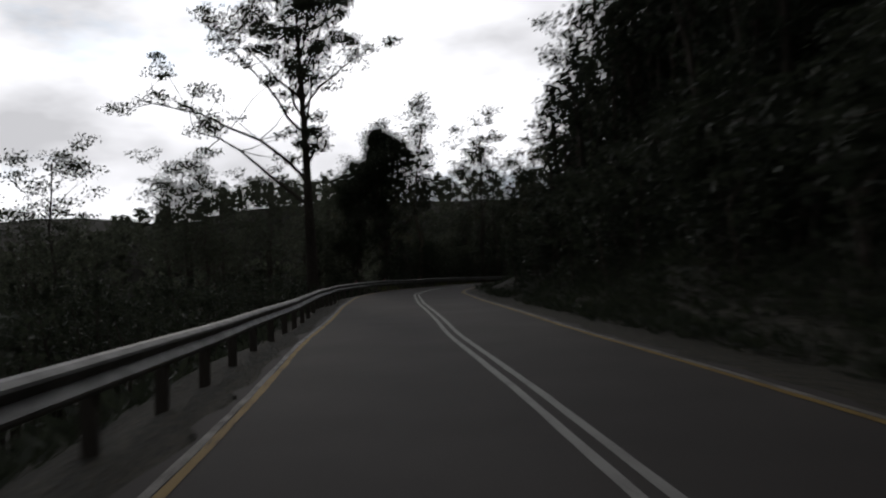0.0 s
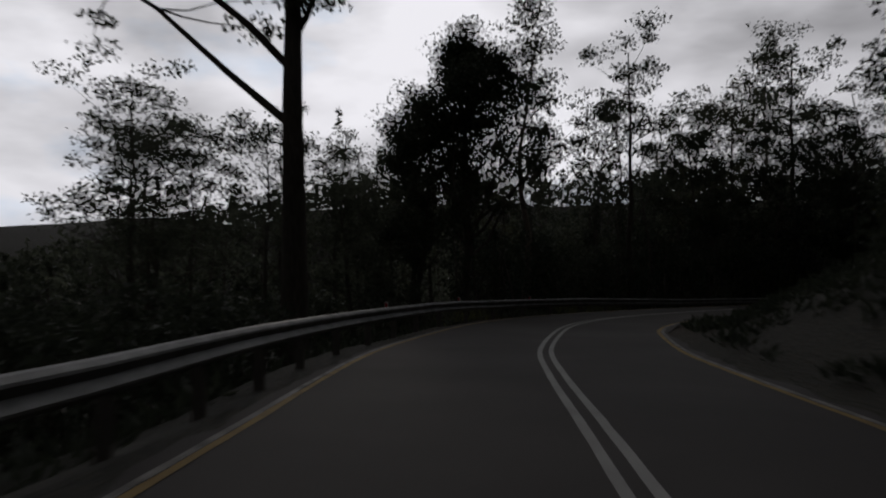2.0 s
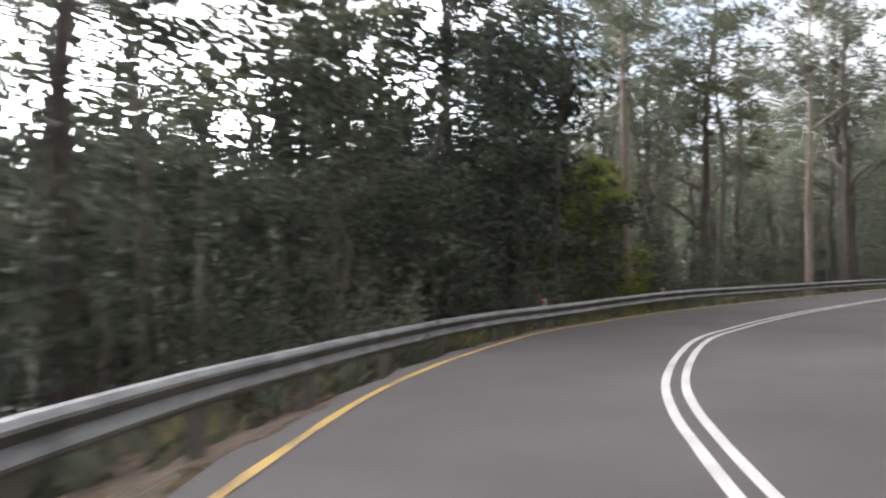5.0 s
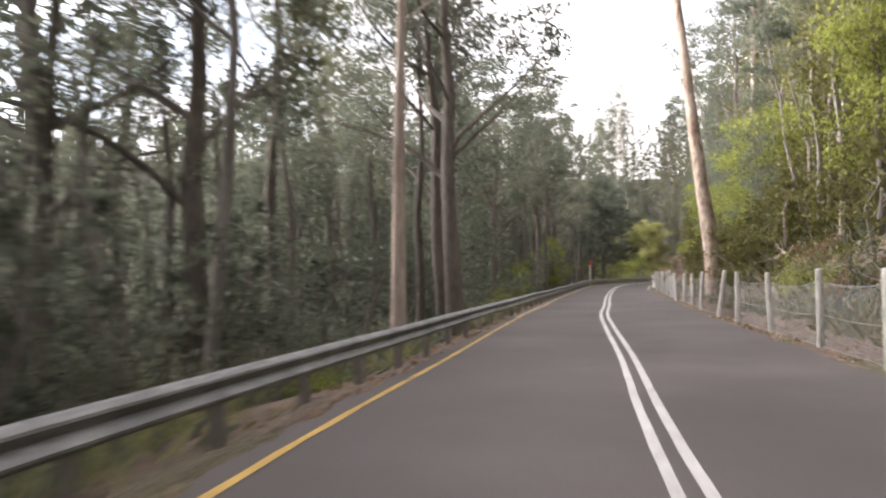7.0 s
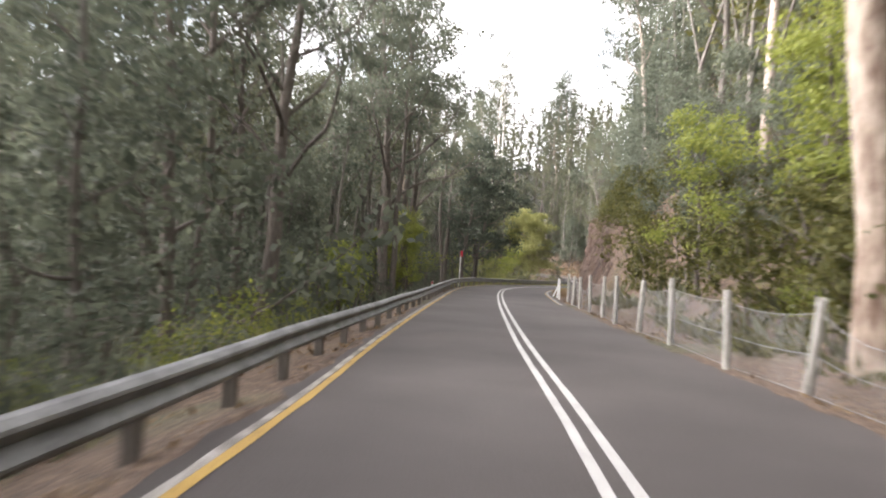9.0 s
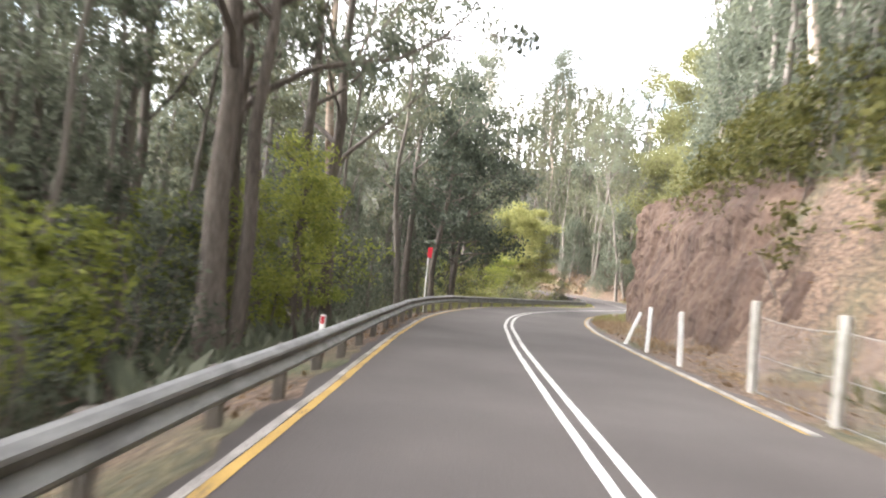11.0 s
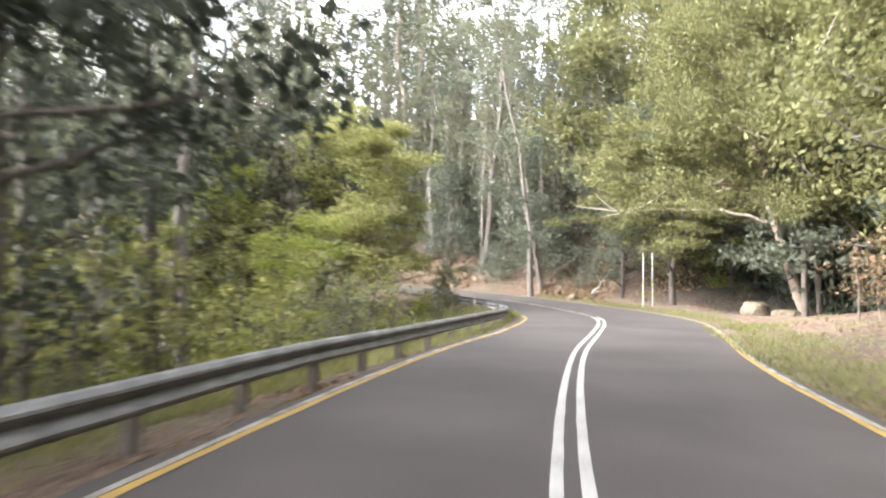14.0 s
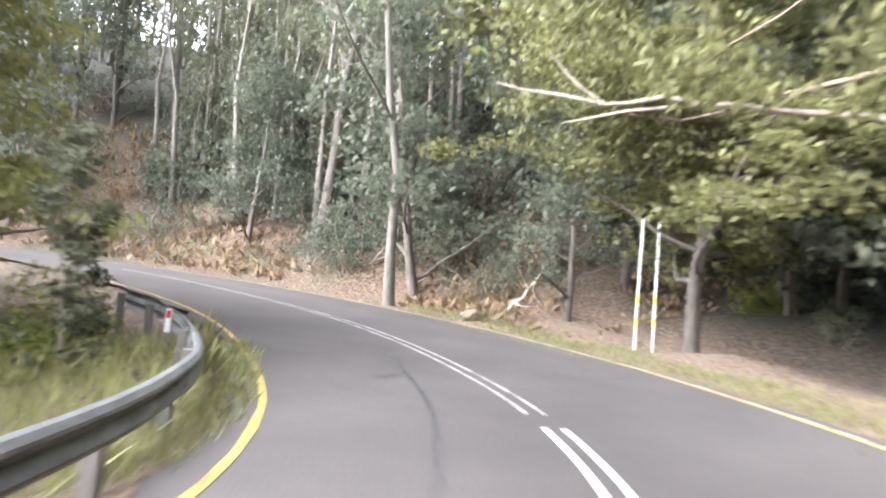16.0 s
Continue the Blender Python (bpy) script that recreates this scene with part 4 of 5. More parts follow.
broad = make_tree("broad_dark_tree", 65, 12.5, 0.2, M_BARK_DARK, M_LEAF_DARK, 0.30, 18, 4.8, 0.8, 40, 0.23, (0.4, -1.0), rise=0.35, flat=0.5, subs=5, bare=0.2, dress=True, label="broad dark tree with level limbs beside the guardrail", category="tree", group="broad trees beside the guardrail")
plant(broad, BROAD[0][0], BROAD[0][1], 0, 1.0, True)
for k, (x, y) in enumerate(BROAD[1:]):
    plant(broad, x, y, 40 - 75 * k, 0.95)
PLACED += BROAD
for x, y, k, sc in [(15.0, 77.6, "gum_a", 1.2), (18.2, 80.0, "dense_a", 1.25), (20.4, 77.6, "dense_c", 0.8), (23.2, 80.8, "dense_c", 1.0)]:
    grow(k, x, y, sc, x * 61, rs)
    PLACED.append((x, y))
for x, y, turn in [(12.8, 76.6, 20), (17.6, 78.0, 140), (8.8, 74.4, 250)]:
    plant(broad, x, y, turn, 0.95)
    PLACED.append((x, y))
lime = make_tree("lime_tree", 54, 8.5, 0.14, M_BARK_DARK, M_LEAF_LIME, 0.12, 24, 4.4, 0.95, 130, 0.18, rise=0.45, flat=0.4, label="bushy tree with bright yellow-green leaves outside the bend", category="tree")
plant(lime, 135.2, 92.2, 0, 1.0, True)
PLACED.append((135.2, 92.2))
for x, y, k, sc in [(129.0, 92.6, "dense_c", 0.7), (140.5, 95.0, "dense_c", 0.9), (125.0, 91.0, "grey", 1.9), (121.5, 92.0, "dense_c", 0.55), (134.4, 88.7, "lime", 1.0), (136.5, 88.9, "lime", 0.9), (132.5, 97.5, "dense_c", 1.05), (127.0, 98.0, "dense_c", 1.0), (138.0, 99.0, "dense_b", 1.0)]:
    grow(k, x, y, sc, None, rs)
    PLACED.append((x, y))
scatter(24, 239, 262, -6.0, -10, ["lime", "lime", "grey", "lime"], 1.3, (0.6, 0.95))
scatter(12, 241, 262, -9, -15, ["grey", "lime", "lime", "lime"], 1.8, (1.0, 1.5))
scatter(9, 240, 268, -19, -30, ["dense_b", "gum_c", "dense_c"], 2.6, (0.8, 1.1))
scatter(9, 214, 246, -13, -26, ["gum_b", "gum_a", "gum_e"], 3.0, (0.95, 1.2))
scatter(20, 200, 242, 8.2, 18, ["gum_b", "gum_e", "gum_a", "gum_c"], 2.4, (0.9, 1.15))
scatter(10, S_CUT0 - 12, S_CUT0 + 10, 6.8, 9, ["soft", "dense_b", "soft"], 1.8, (0.5, 0.8))
weed = make_tree("tall_weed", 64, 3.3, 0.03, M_TWIG, M_LEAF_GREY, 0.12, 16, 0.8, 0.22, 26, 0.11, (0.2, 0.1), subs=2, label="tall leggy grey-leaved weed beside the guardrail", category="weed", group="weeds beside the guardrail")
plant(weed, 133.3, 87.6, 0, 1.0, True)
for x, y, sc in [(131.6, 88.3, 0.6), (135.0, 88.0, 0.75), (128.2, 88.0, 0.5)]:
    plant(weed, x, y, x * 50, sc)
# inner side: trees over the cutting and round the clearing
scatter(24, 192, 230, 8.2, 20, ["dense_b", "gum_c", "dense_a", "dense_b", "dense_c"], 2.3, (0.7, 1.1))
over = make_tree("overhanging_tree", 55, 15.3, 0.25, M_BARK_PINK, M_LEAF_PALE, 0.30, 24, 5.0, 1.1, 190, 0.2, (-0.6, 4.6), bow=0.72, droop=1.3, wide=0.36, rise=0.2, flat=0.65, subs=5, dress=True, label="leafy tree with a leaning pinkish trunk reaching over the roadside", category="tree",
                 limb_list=[(0.36, 175, 4.6, 0.05), (0.42, 200, 5.0, 0.1), (0.46, 150, 5.2, 0.0), (0.50, 120, 5.6, 0.1), (0.55, 185, 5.4, 0.1), (0.62, 160, 5.4, 0.2), (0.70, 195, 5.0, 0.3)] + [(0.40 + 0.024 * i, (i * 137) % 360, 6.9 - 0.15 * i, -0.12 + 0.045 * i) for i in range(23)])
plant(over, 135.2, 71.3, 0, 1.0, True)


def bare_limb(tree, seed, pts, r):
    """A long leafless limb of a standing tree, with two side twigs."""
    rng = np.random.RandomState(seed)
    p = np.array(pts, float) - np.array(tree.matrix_basis.translation)
    u = np.linspace(0, 1, 15)
    q = np.stack([np.interp(u, np.linspace(0, 1, len(p)), p[:, k]) for k in range(3)], 1) + rng.normal(size=(15, 3)) * 0.05
    w = Soup()
    w.tube(q, np.linspace(r, r * 0.3, 15), 7)
    w.tube(bent(q[8], q[10] - q[8] + np.array([0.1, 0, -0.12]), 2.6, 6, rng, 0.15, 0.08), np.linspace(r * 0.5, r * 0.12, 7), 5)
    w.tube(bent(q[11], q[12] - q[10] + np.array([0.3, 0, 0.25]), 1.5, 5, rng, 0.2, 0.12), np.linspace(r * 0.35, r * 0.1, 6), 4)
    a, b = w.data()
    np_part("bare_limb", a, b, M_BARK_PALE, tree, "long pale leafless limb", smooth=True)


bare_limb(over, 92, [(134.9, 73.4, 4.3), (135.3, 75.2, 4.75), (135.8, 78.0, 4.9), (136.2, 79.9, 4.85), (136.7, 82.0, 5.0)], 0.075)
PLACED.append((135.2, 71.3))
side_tree = make_tree("roadside_tree", 57, 17, 0.22, M_BARK_GREY, M_LEAF_PALE, 0.14, 30, 5.0, 1.1, 96, 0.20, (-0.8, 1.2), rise=0.2, flat=0.7, subs=5, dress=True, label="leafy pale green tree beside the end of the cutting", category="tree", group="pale trees beside the cutting")
plant(side_tree, 120.0, 73.4, 0, 1.05, True)
for x, y, turn, sc in [(115.8, 70.6, 100, 1.15), (124.6, 69.8, 220, 1.1), (130.8, 70.4, 40, 1.3), (139.0, 70.2, 300, 1.35), (148.8, 75.4, 20, 1.5)]:
    plant(side_tree, x, y, turn, sc)
    PLACED.append((x, y))
PLACED.append((120.0, 73.4))
shade = make_tree("spreading_tree", 58, 10.0, 0.19, M_BARK_DARK, M_LEAF_PALE, 0.24, 28, 5.4, 0.8, 84, 0.18, (-0.3, 0.6), rise=0.10, flat=0.35, subs=5, dress=True, label="spreading tree with layered green leaves over the verge", category="tree")
plant(shade, 140.2, 76.4, 0, 1.0, True)
PLACED.append((140.2, 76.4))
spread = make_tree("spreading_tree", 63, 11, 0.15, M_BARK_DARK, M_LEAF_GUM, 0.22, 22, 4.8, 0.9, 46, 0.27, (0.3, 0.4), rise=0.15, flat=0.5, subs=5, dress=True, label="dark spreading tree behind the clearing", category="tree")
plant(spread, 146.2, 76.0, 0, 1.0, True)
copy_thing(spread, pose(136.5, 70.6, height(136.5, 70.6) - 0.1, 0, 0, 140))
copy_thing(spread, pose(128.6, 69.8, height(128.6, 69.8) - 0.1, 0, 0, 70))
copy_thing(spread, pose(142.4, 71.4, height(142.4, 71.4) - 0.1, 0, 0, 250))
PLACED += [(146.2, 76.0), (136.5, 70.6), (128.6, 69.8), (142.4, 71.4)]
for x, y, k, sc in [(144.0, 72.8, "lime", 0.7), (140.7, 72.6, "grey", 0.55), (143.2, 72.4, "lime", 0.5)]:
    grow(k, x, y, sc, x * 40, rs)
fork = make_tree("forked_gum_tree", 56, 20, 0.165, M_BARK_GREY, M_LEAF_GREY, 0.45, 9, 4.5, 0.9, 40, 0.22, (-1.0, 2.6), wander=0.8, label="gum tree with grey leaning trunk at the foot of the bank", category="tree",
                 limb_list=[(0.33, 150, 6.5, 0.75), (0.42, 120, 5.5, 0.9), (0.55, 10, 4.0, 1.1), (0.62, 200, 4.5, 1.0), (0.70, 70, 4.0, 1.0), (0.78, 300, 3.5, 1.0), (0.85, 150, 3.2, 1.0), (0.93, 30, 2.6, 1.0)])
plant(fork, 146.4, 83.2, 0, 1.0, True)
PLACED.append((146.4, 83.2))
scatter(9, 240, 272, 15, 26, ["dense_a", "dense_b", "gum_a", "dense_a"], 2.6, (0.9, 1.25))
scatter(14, 275, 300, 5.5, 20, ["gum_c", "dense_b", "gum_a", "dense_b"], 2.3, (0.85, 1.25))
scatter(22, 276, 300, 4.6, 10, ["dry", "gum", "grey", "gum"], 1.4, (0.6, 1.1))
scatter(10, 268, 289, -7, -22, ["dense_b", "gum_c", "dense_c"], 2.8, (0.6, 0.9))
scatter(8, 272, 300, 12, 26, ["gum_b", "gum_d", "gum_e"], 3.0, (1.0, 1.25))

scatter(16, S_STOP + 10, S_STOP + 34, 6.0, 9.5, ["soft", "dense_b", "soft", "dense_b"], 1.8, (0.55, 0.9))
# woods behind the single trees, and on the far hills
woods("bank_woods", spots(160, 30, 106, 8.0, 36, 11, 2) + spots(60, 106, 132, 11.5, 36, 11, 36), 62, M_LEAF_DARK, 0.5, 290, "dark dense woods on the bank above the road", 11, 2.4)
woods("bank_near_woods", spots(60, 62, 106, 6.4, 9.5, 7, 34), 86, M_LEAF_DARK, 0.3, 420, "dark leafy trees leaning over the foot of the bank", 7, 1.7, 0.25)
woods("bank_thicket", spots(330, 64, 107, 4.7, 10, 2.4, 15) + spots(70, 107, 136, 8.0, 13, 2.4, 35), 70, M_LEAF_DARK, 0.21, 310, "dark bushes along the foot of the bank", 3.0, 1.15, 0.25, "thicket")
woods("outer_woods", spots(230, 126, 232, -13, -40, 12.5, 3), 63, M_LEAF_GUM, 0.34, 380, "dense gum woods below the road", 15, 2.6)
woods("outer_thicket", spots(230, 132, 238, -6.4, -12, 3.6, 16), 72, M_LEAF_GUM, 0.17, 380, "green bushes behind the guardrail", 3, 1.2, 0.35, "thicket")
woods("slope_woods", spots(260, 134, 236, 9.5, 36, 12, 4), 64, M_LEAF_OLIVE, 0.52, 220, "dense green woods on the slope above the road", 13, 2.6)
woods("roadside_thicket", spots(34, 200, 217, -5.9, -9.5, 3.0, 53), 96, M_LEAF_YELLOW, 0.15, 420, "bright yellow-green bushes close behind the guardrail", 3.0, 1.0, 0.35, "thicket")
woods("slope_thicket", spots(120, 132, 192, 6.5, 13, 3.0, 17), 73, M_LEAF_OLIVE, 0.2, 280, "olive green bushes behind the fence", 3, 1.2, 0.35, "thicket")
woods("cutting_thicket", spots(60, S_CUT0 - 6, S_CUT1 + 4, 7.2, 12, 2.6, 18), 74, M_LEAF_GREY, 0.2, 300, "grey-green bushes along the top of the cutting", 3, 1.1, 0.35, "thicket")
woods("end_woods", spots(110, 236, 258, 14, 44, 13, 5) + spots(170, 258, 289, 9, 42, 13, 9), 65, M_LEAF_GUM, 0.5, 230, "dense woods round the end of the road", 14, 2.6)
woods("left_woods", spots(80, 230, 262, -20, -46, 9, 6) + spots(90, S_STOP + 9, 289, -8, -40, 10, 8), 66, M_LEAF_GREY, 0.5, 220, "dense green woods inside the bend", 10, 2.6)
woods("left_thicket", spots(70, 239, 264, -7, -17, 3.2, 19), 75, M_LEAF_LIME, 0.2, 320, "yellow-green bushes below the guardrail", 3.2, 1.3, 0.35, "thicket")
woods("hill_woods", [q for q in spots(480, 20, 289, -44, -110, 13, 11) + spots(420, 20, 289, 38, 100, 13, 12) if abs(station(q[0], q[1])[1][0]) > 36], 69, M_LEAF_GUM, 1.1, 50, "forest covering the near hills", 13, 4.2)
woods("outer_near_woods", spots(54, 152, 182, -8.5, -15, 9.5, 21) + spots(62, 199, 240, -8.6, -15, 10, 27) + spots(10, 238, 250, -8.5, -13, 14, 51), 76, M_LEAF_GUM, 0.17, 860, "slim leafy trees close behind the guardrail", 10, 1.7, 0.3, bark=M_BARK_GREY)
woods("slope_near_woods", spots(80, 132, 192, 8.0, 15, 8, 22), 77, M_LEAF_OLIVE, 0.17, 980, "olive green young trees on the slope behind the fence", 9, 1.7, 0.3, bark=M_BARK_GREY)
woods("cutting_woods", spots(80, 192, 244, 8.4, 18, 12, 23), 78, M_LEAF_GREY, 0.19, 700, "grey-green trees above the cutting", 10, 1.8, 0.3, bark=M_BARK_GREY)
woods("cutting_edge_woods", spots(30, S_CUT0 + 1, S_CUT1 + 1, 7.2, 10.0, 10, 41) + spots(16, S_CUT1 - 6, S_CUT1 + 9, 7.6, 12, 14, 42) + spots(22, S_CUT1 + 2, S_CUT1 + 22, 11.5, 19, 17, 43), 94, M_LEAF_GUM, 0.2, 2000, "leafy trees leaning over the top of the cutting", 10, 2.1, 0.25, bark=M_BARK_GREY)
woods("clearing_woods", spots(60, S_STOP - 16, S_STOP + 22, 13, 22, 16, 24), 79, M_LEAF_DARK, 0.27, 640, "dark dense trees behind the clearing", 9, 2.0, 0.25)
woods("fence_end_thicket", spots(80, S_CUT0 - 30, S_CUT0 + 3, 4.6, 8.5, 2.2, 31) + spots(40, S_CUT0 + 4, S_CUT0 + 17, 6.0, 8.0, 2.2, 33), 85, M_LEAF_OLIVE, 0.17, 420, "olive green scrub where the cutting begins", 2.2, 1.0, 0.35, "thicket")
# bushes added as a dark backdrop: leaf colour stands in for deep shade
woods("clearing_thicket", spots(130, S_STOP - 14, S_STOP + 15, 11.0, 20, 3.0, 28), 82, M_LEAF_DARK, 0.25, 290, "bushes added behind the clearing, in dark leaves that stand in for shade", 2.6, 1.2, 0.25, "thicket")
woods("bank_scrub", spots(70, S_STOP + 14, 288, 6.2, 13, 2.4, 29), 83, M_LEAF_GUM, 0.2, 380, "dull green bushes on the bank round the bend", 2.6, 1.1, 0.35, "thicket")
rb = random.Random(5)
woods("dry_brush", [(rb.uniform(112.5, 121), rb.uniform(73.6, 77.2), 1.7) for _ in range(30)], 87, M_LEAF_DRY, 0.15, 300, "heap of dead brown brush at the end of the cutting", 1.8, 1.0, 0.35, "brush", bark=M_TWIG)
woods("far_bend_woods", spots(70, S_STOP + 16, 288, 6.5, 16, 9, 25), 80, M_LEAF_GREY, 0.18, 850, "grey-green trees on the bank round the bend", 9, 1.8, 0.35, bark=M_BARK_GREY)
woods("left_near_woods", spots(40, 238, 268, -13, -20, 6.0, 26), 81, M_LEAF_LIME, 0.18, 850, "leafy young trees inside the bend", 8, 1.9, 0.3, bark=M_BARK_GREY)
rf = random.Random(9)
hill_side = [(rf.uniform(148, 215), rf.uniform(84, 150), 15) for _ in range(190)]
woods("hillside_woods", [q for q in hill_side if abs(station(q[0], q[1])[1][0]) > 8], 84, M_LEAF_GREY, 0.6, 220, "grey-green woods on the hillside beyond the bend", 11, 2.6)
far_spots = []
while len(far_spots) < 700:
    a, q = rf.uniform(0, 6.283), 70 + 420 * rf.random() ** 1.4
    x, y = 60 + math.cos(a) * q * 1.1, 60 + math.sin(a) * q
    if abs(station(x, y)[1][0]) > 48:
        far_spots.append((x, y, 9 + q * 0.012))
woods("far_woods", far_spots, 67, M_LEAF_GUM, 1.6, 50, "forest covering the far hills", 12, 5.5)
woods("ridge_woods", [(rf.uniform(-130, 150), rf.uniform(150, 250), 8) for _ in range(520)], 71, M_LEAF_GUM, 1.7, 80, "dark forest along the ridge across the valley", 8, 4.5)

# ---- rock cutting ----


def cutting():
    rng = np.random.RandomState(5)
    cols = []
    for s in np.arange(S_CUT0 - 4, S_CUT1, 0.16):
        cols.append((s, 0.0))
    for w in np.linspace(0.3, 7.0, 14):
        cols.append((S_CUT1 + 0.05 * w, w))
    rows = 48
    v = []
    for s, w in cols:
        tall = np.interp(s, [S_CUT0 - 4, S_CUT0 - 2, S_CUT0 + 2, S_CUT0 + 7, S_CUT1 - 6, S_CUT1 - 3, S_CUT1], [-0.5, 0.3, 3.2, 4.9, 5.5, 5.5, 5.2]) - 0.1 * w
        back = np.interp(s, [S_CUT0, S_CUT1 - 9, S_CUT1 - 3, S_CUT1], [2.1, 1.7, 0.5, 0.15])
        for k in range(rows):
            u = k / (rows - 3)
            if k < rows - 2:
                d = 4.35 + back * u ** 1.1
                z = -0.25 + (tall + 0.25) * u
            else:
                d = 4.35 + back + (k - rows + 3) * 1.1
                z = tall + 0.25 * (k - rows + 3) - (0.7 if k == rows - 1 else 0)
            a = Vector((s * 0.32 + w * 0.3, z * 0.45, 3.1))
            bulge = noise.fractal(a, 0.9, 2.1, 4) * 0.26
            crack = noise.noise(Vector((s * 1.4 + w, z * 1.1, 7.7))) * 0.20 + abs(noise.noise(Vector((s * 2.9 + w * 2, z * 2.3, 2.7)))) * 0.18
            block = 0.15 * noise.cell(Vector((s * 0.55 + w * 0.7, z * 0.75 + 0.3 * math.sin(s), 3.0))) + 0.10 * noise.cell(Vector((s * 1.3 + w, z * 1.5, 8.0)))
            flake = 0.2 * abs(noise.noise(Vector((s * 4.7 + w * 4, z * 3.9, 5.1)))) + 0.22 * max(0.0, noise.noise(Vector((s * 0.9 + w, z * 2.6, 12.3))) - 0.12)
            layer = flake + 0.07 * math.sin(z * 3.1 + 1.3 * noise.noise(Vector((s * 0.2, z * 0.3, 1))))
            over = -0.15 * math.exp(-((u - 0.93) / 0.11) ** 2) * min(1.0, max(0.0, (s - S_CUT1 + 6) / 3))
            hollow = 0.22 * math.exp(-((z - 3.55 - 0.25 * noise.noise(Vector((s * 0.7, 1.0, 4.0)))) / 0.28) ** 2) * min(1.0, max(0.0, (s - S_CUT1 + 8) / 3))
            layer += hollow
            fade = min(1.0, 0.3 + u * 2)
            v.append(on_road(s, d + w + (bulge + 0.55 * crack + 0.6 * layer + 0.6 * block * min(1.0, max(0.25, (s - S_CUT1 + 16) / 8))) * fade + over, z + 0.12 * noise.noise(Vector((s * 0.8, z, 9)))))
    n = len(cols)
    i = np.arange(n - 1)[:, None] * rows + np.arange(rows - 1)[None]
    ob = np_part("rock_cutting", v, [np.stack([i, i + rows, i + rows + 1, i + 1], -1).reshape(-1, 4)], M_ROCK, smooth=False)
    tagged(ob, "rough red-brown rock and earth cutting beside the road", "rock face", kind="structure")


cutting()


# ---- fence ----
def fence():
    root = new("fence")
    root.location = on_road(S_FENCE0, 3.1, 0)
    base = Vector(root.location)
    tagged(root, "roadside fence of pale round posts and sagging chain-link mesh", "fence")
    rng = random.Random(3)
    wood = Soup()
    prof = [(0, 0.068), (0.25, 0.066), (0.75, 0.062), (1.28, 0.06), (1.31, 0.05), (1.312, 0.0)]
    me = None
    tops = []
    for s in FENCE_POSTS:
        d = float(edge_right(s)) + 0.62 + rng.uniform(-0.05, 0.05)
        p = on_road(s, d, 0.0)
        z = height(p.x, p.y) - 0.12
        tilt = (rng.uniform(-2.5, 2.5), rng.uniform(-2.5, 2.5)) if rng.random() < 0.8 else (rng.uniform(-9, 9), rng.uniform(-9, 9))
        m = Matrix.Translation(Vector((p.x, p.y, z)) - base) @ pose(0, 0, 0, tilt[0], tilt[1], rng.uniform(0, 360)) @ Matrix.Diagonal((1, 1, rng.uniform(0.96, 1.06), 1))
        if me is None:
            w = Soup()
            w.tube([(0, 0, a - 0.15) for a, _ in prof[:1]] + [(0, 0, a + 0.05) for a, _ in prof], [0.068] + [b for _, b in prof], 10)
            a, b = w.data()
            o = np_part("post", a, b, M_FENCE, root, smooth=True)
            me = o.data
        else:
            o = new("post", me)
            o.parent = root
        o.matrix_local = m
        tops.append((m.copy(), s))
    # mesh panels between posts
    for (ma, _), (mb, _) in zip(tops[:-1], tops[1:]):
        sag = rng.uniform(0.03, 0.16) if rng.random() < 0.7 else rng.uniform(0.25, 0.5)

        def at(u, h):
            a, b = ma @ Vector((0, 0, 0.12 + h * 1.05)), mb @ Vector((0, 0, 0.12 + h * 1.05))
            q = a.lerp(b, u)
            q.z -= sag * 4 * u * (1 - u) * h
            return q

        wires = Soup()
        for h in (0.02, 0.5, 1.0):
            wires.tube([at(u, h) for u in np.linspace(0, 1, 7)], [0.006] * 7, 3)
        np_part("strand_wire", *wires.data(), M_WIRE, root)
        net = Soup()
        span = (ma.translation - mb.translation).length
        k = int(span / 0.11)
        rise = 1.05 / span
        for i in range(-int(k * rise), k):
            for sgn in (1, -1):
                pts = []
                for j in range(5):
                    h = j / 4
                    u = i / k + h * rise
                    u = u if sgn > 0 else 1 - u
                    if 0 <= u <= 1:
                        pts.append(at(u, h))
                if len(pts) > 1:
                    net.tube(pts, [0.0022] * len(pts), 3)
        np_part("chain_link_mesh", *net.data(), M_WIRE, root, "thin grey chain-link mesh")


fence()


# ---- posts and signs ----
def box(bm, size, at=(0, 0, 0), bevel=0.004):
    r = bmesh.ops.create_cube(bm, size=1.0, matrix=Matrix.Translation(at) @ Matrix.Diagonal((*size, 1)))
    e = list({e for v in r["verts"] for e in v.link_edges})
    bmesh.ops.bevel(bm, geom=e, offset=bevel, segments=1, affect="EDGES")
    return bm


def guide_post(tall=1.0):
    root = new("guide_post")
    tagged(root, "slim white plastic guide post at the road edge", "guide post", "guide posts at the cutting")
    part("post", box(bmesh.new(), (0.085, 0.035, tall + 0.2), (0, 0, tall / 2 - 0.1), 0.008), M_PLASTIC, root)
    part("reflector", box(bmesh.new(), (0.05, 0.008, 0.10), (0, 0.021, tall - 0.14), 0.003), M_RED, root, "small red reflector")
    return root


gp = guide_post()
marks = [(82.8, 81.65, 2, -3), (84.8, 82.15, 24, -12), (79.5, 81.15, -3, 4)]
for i, (x, y, tx, ty) in enumerate(marks):
    m = pose(x, y, height(x, y), ty, tx, heading(at_x(x, y)))
    if i:
        copy_thing(gp, m)
    else:
        gp.matrix_basis = m


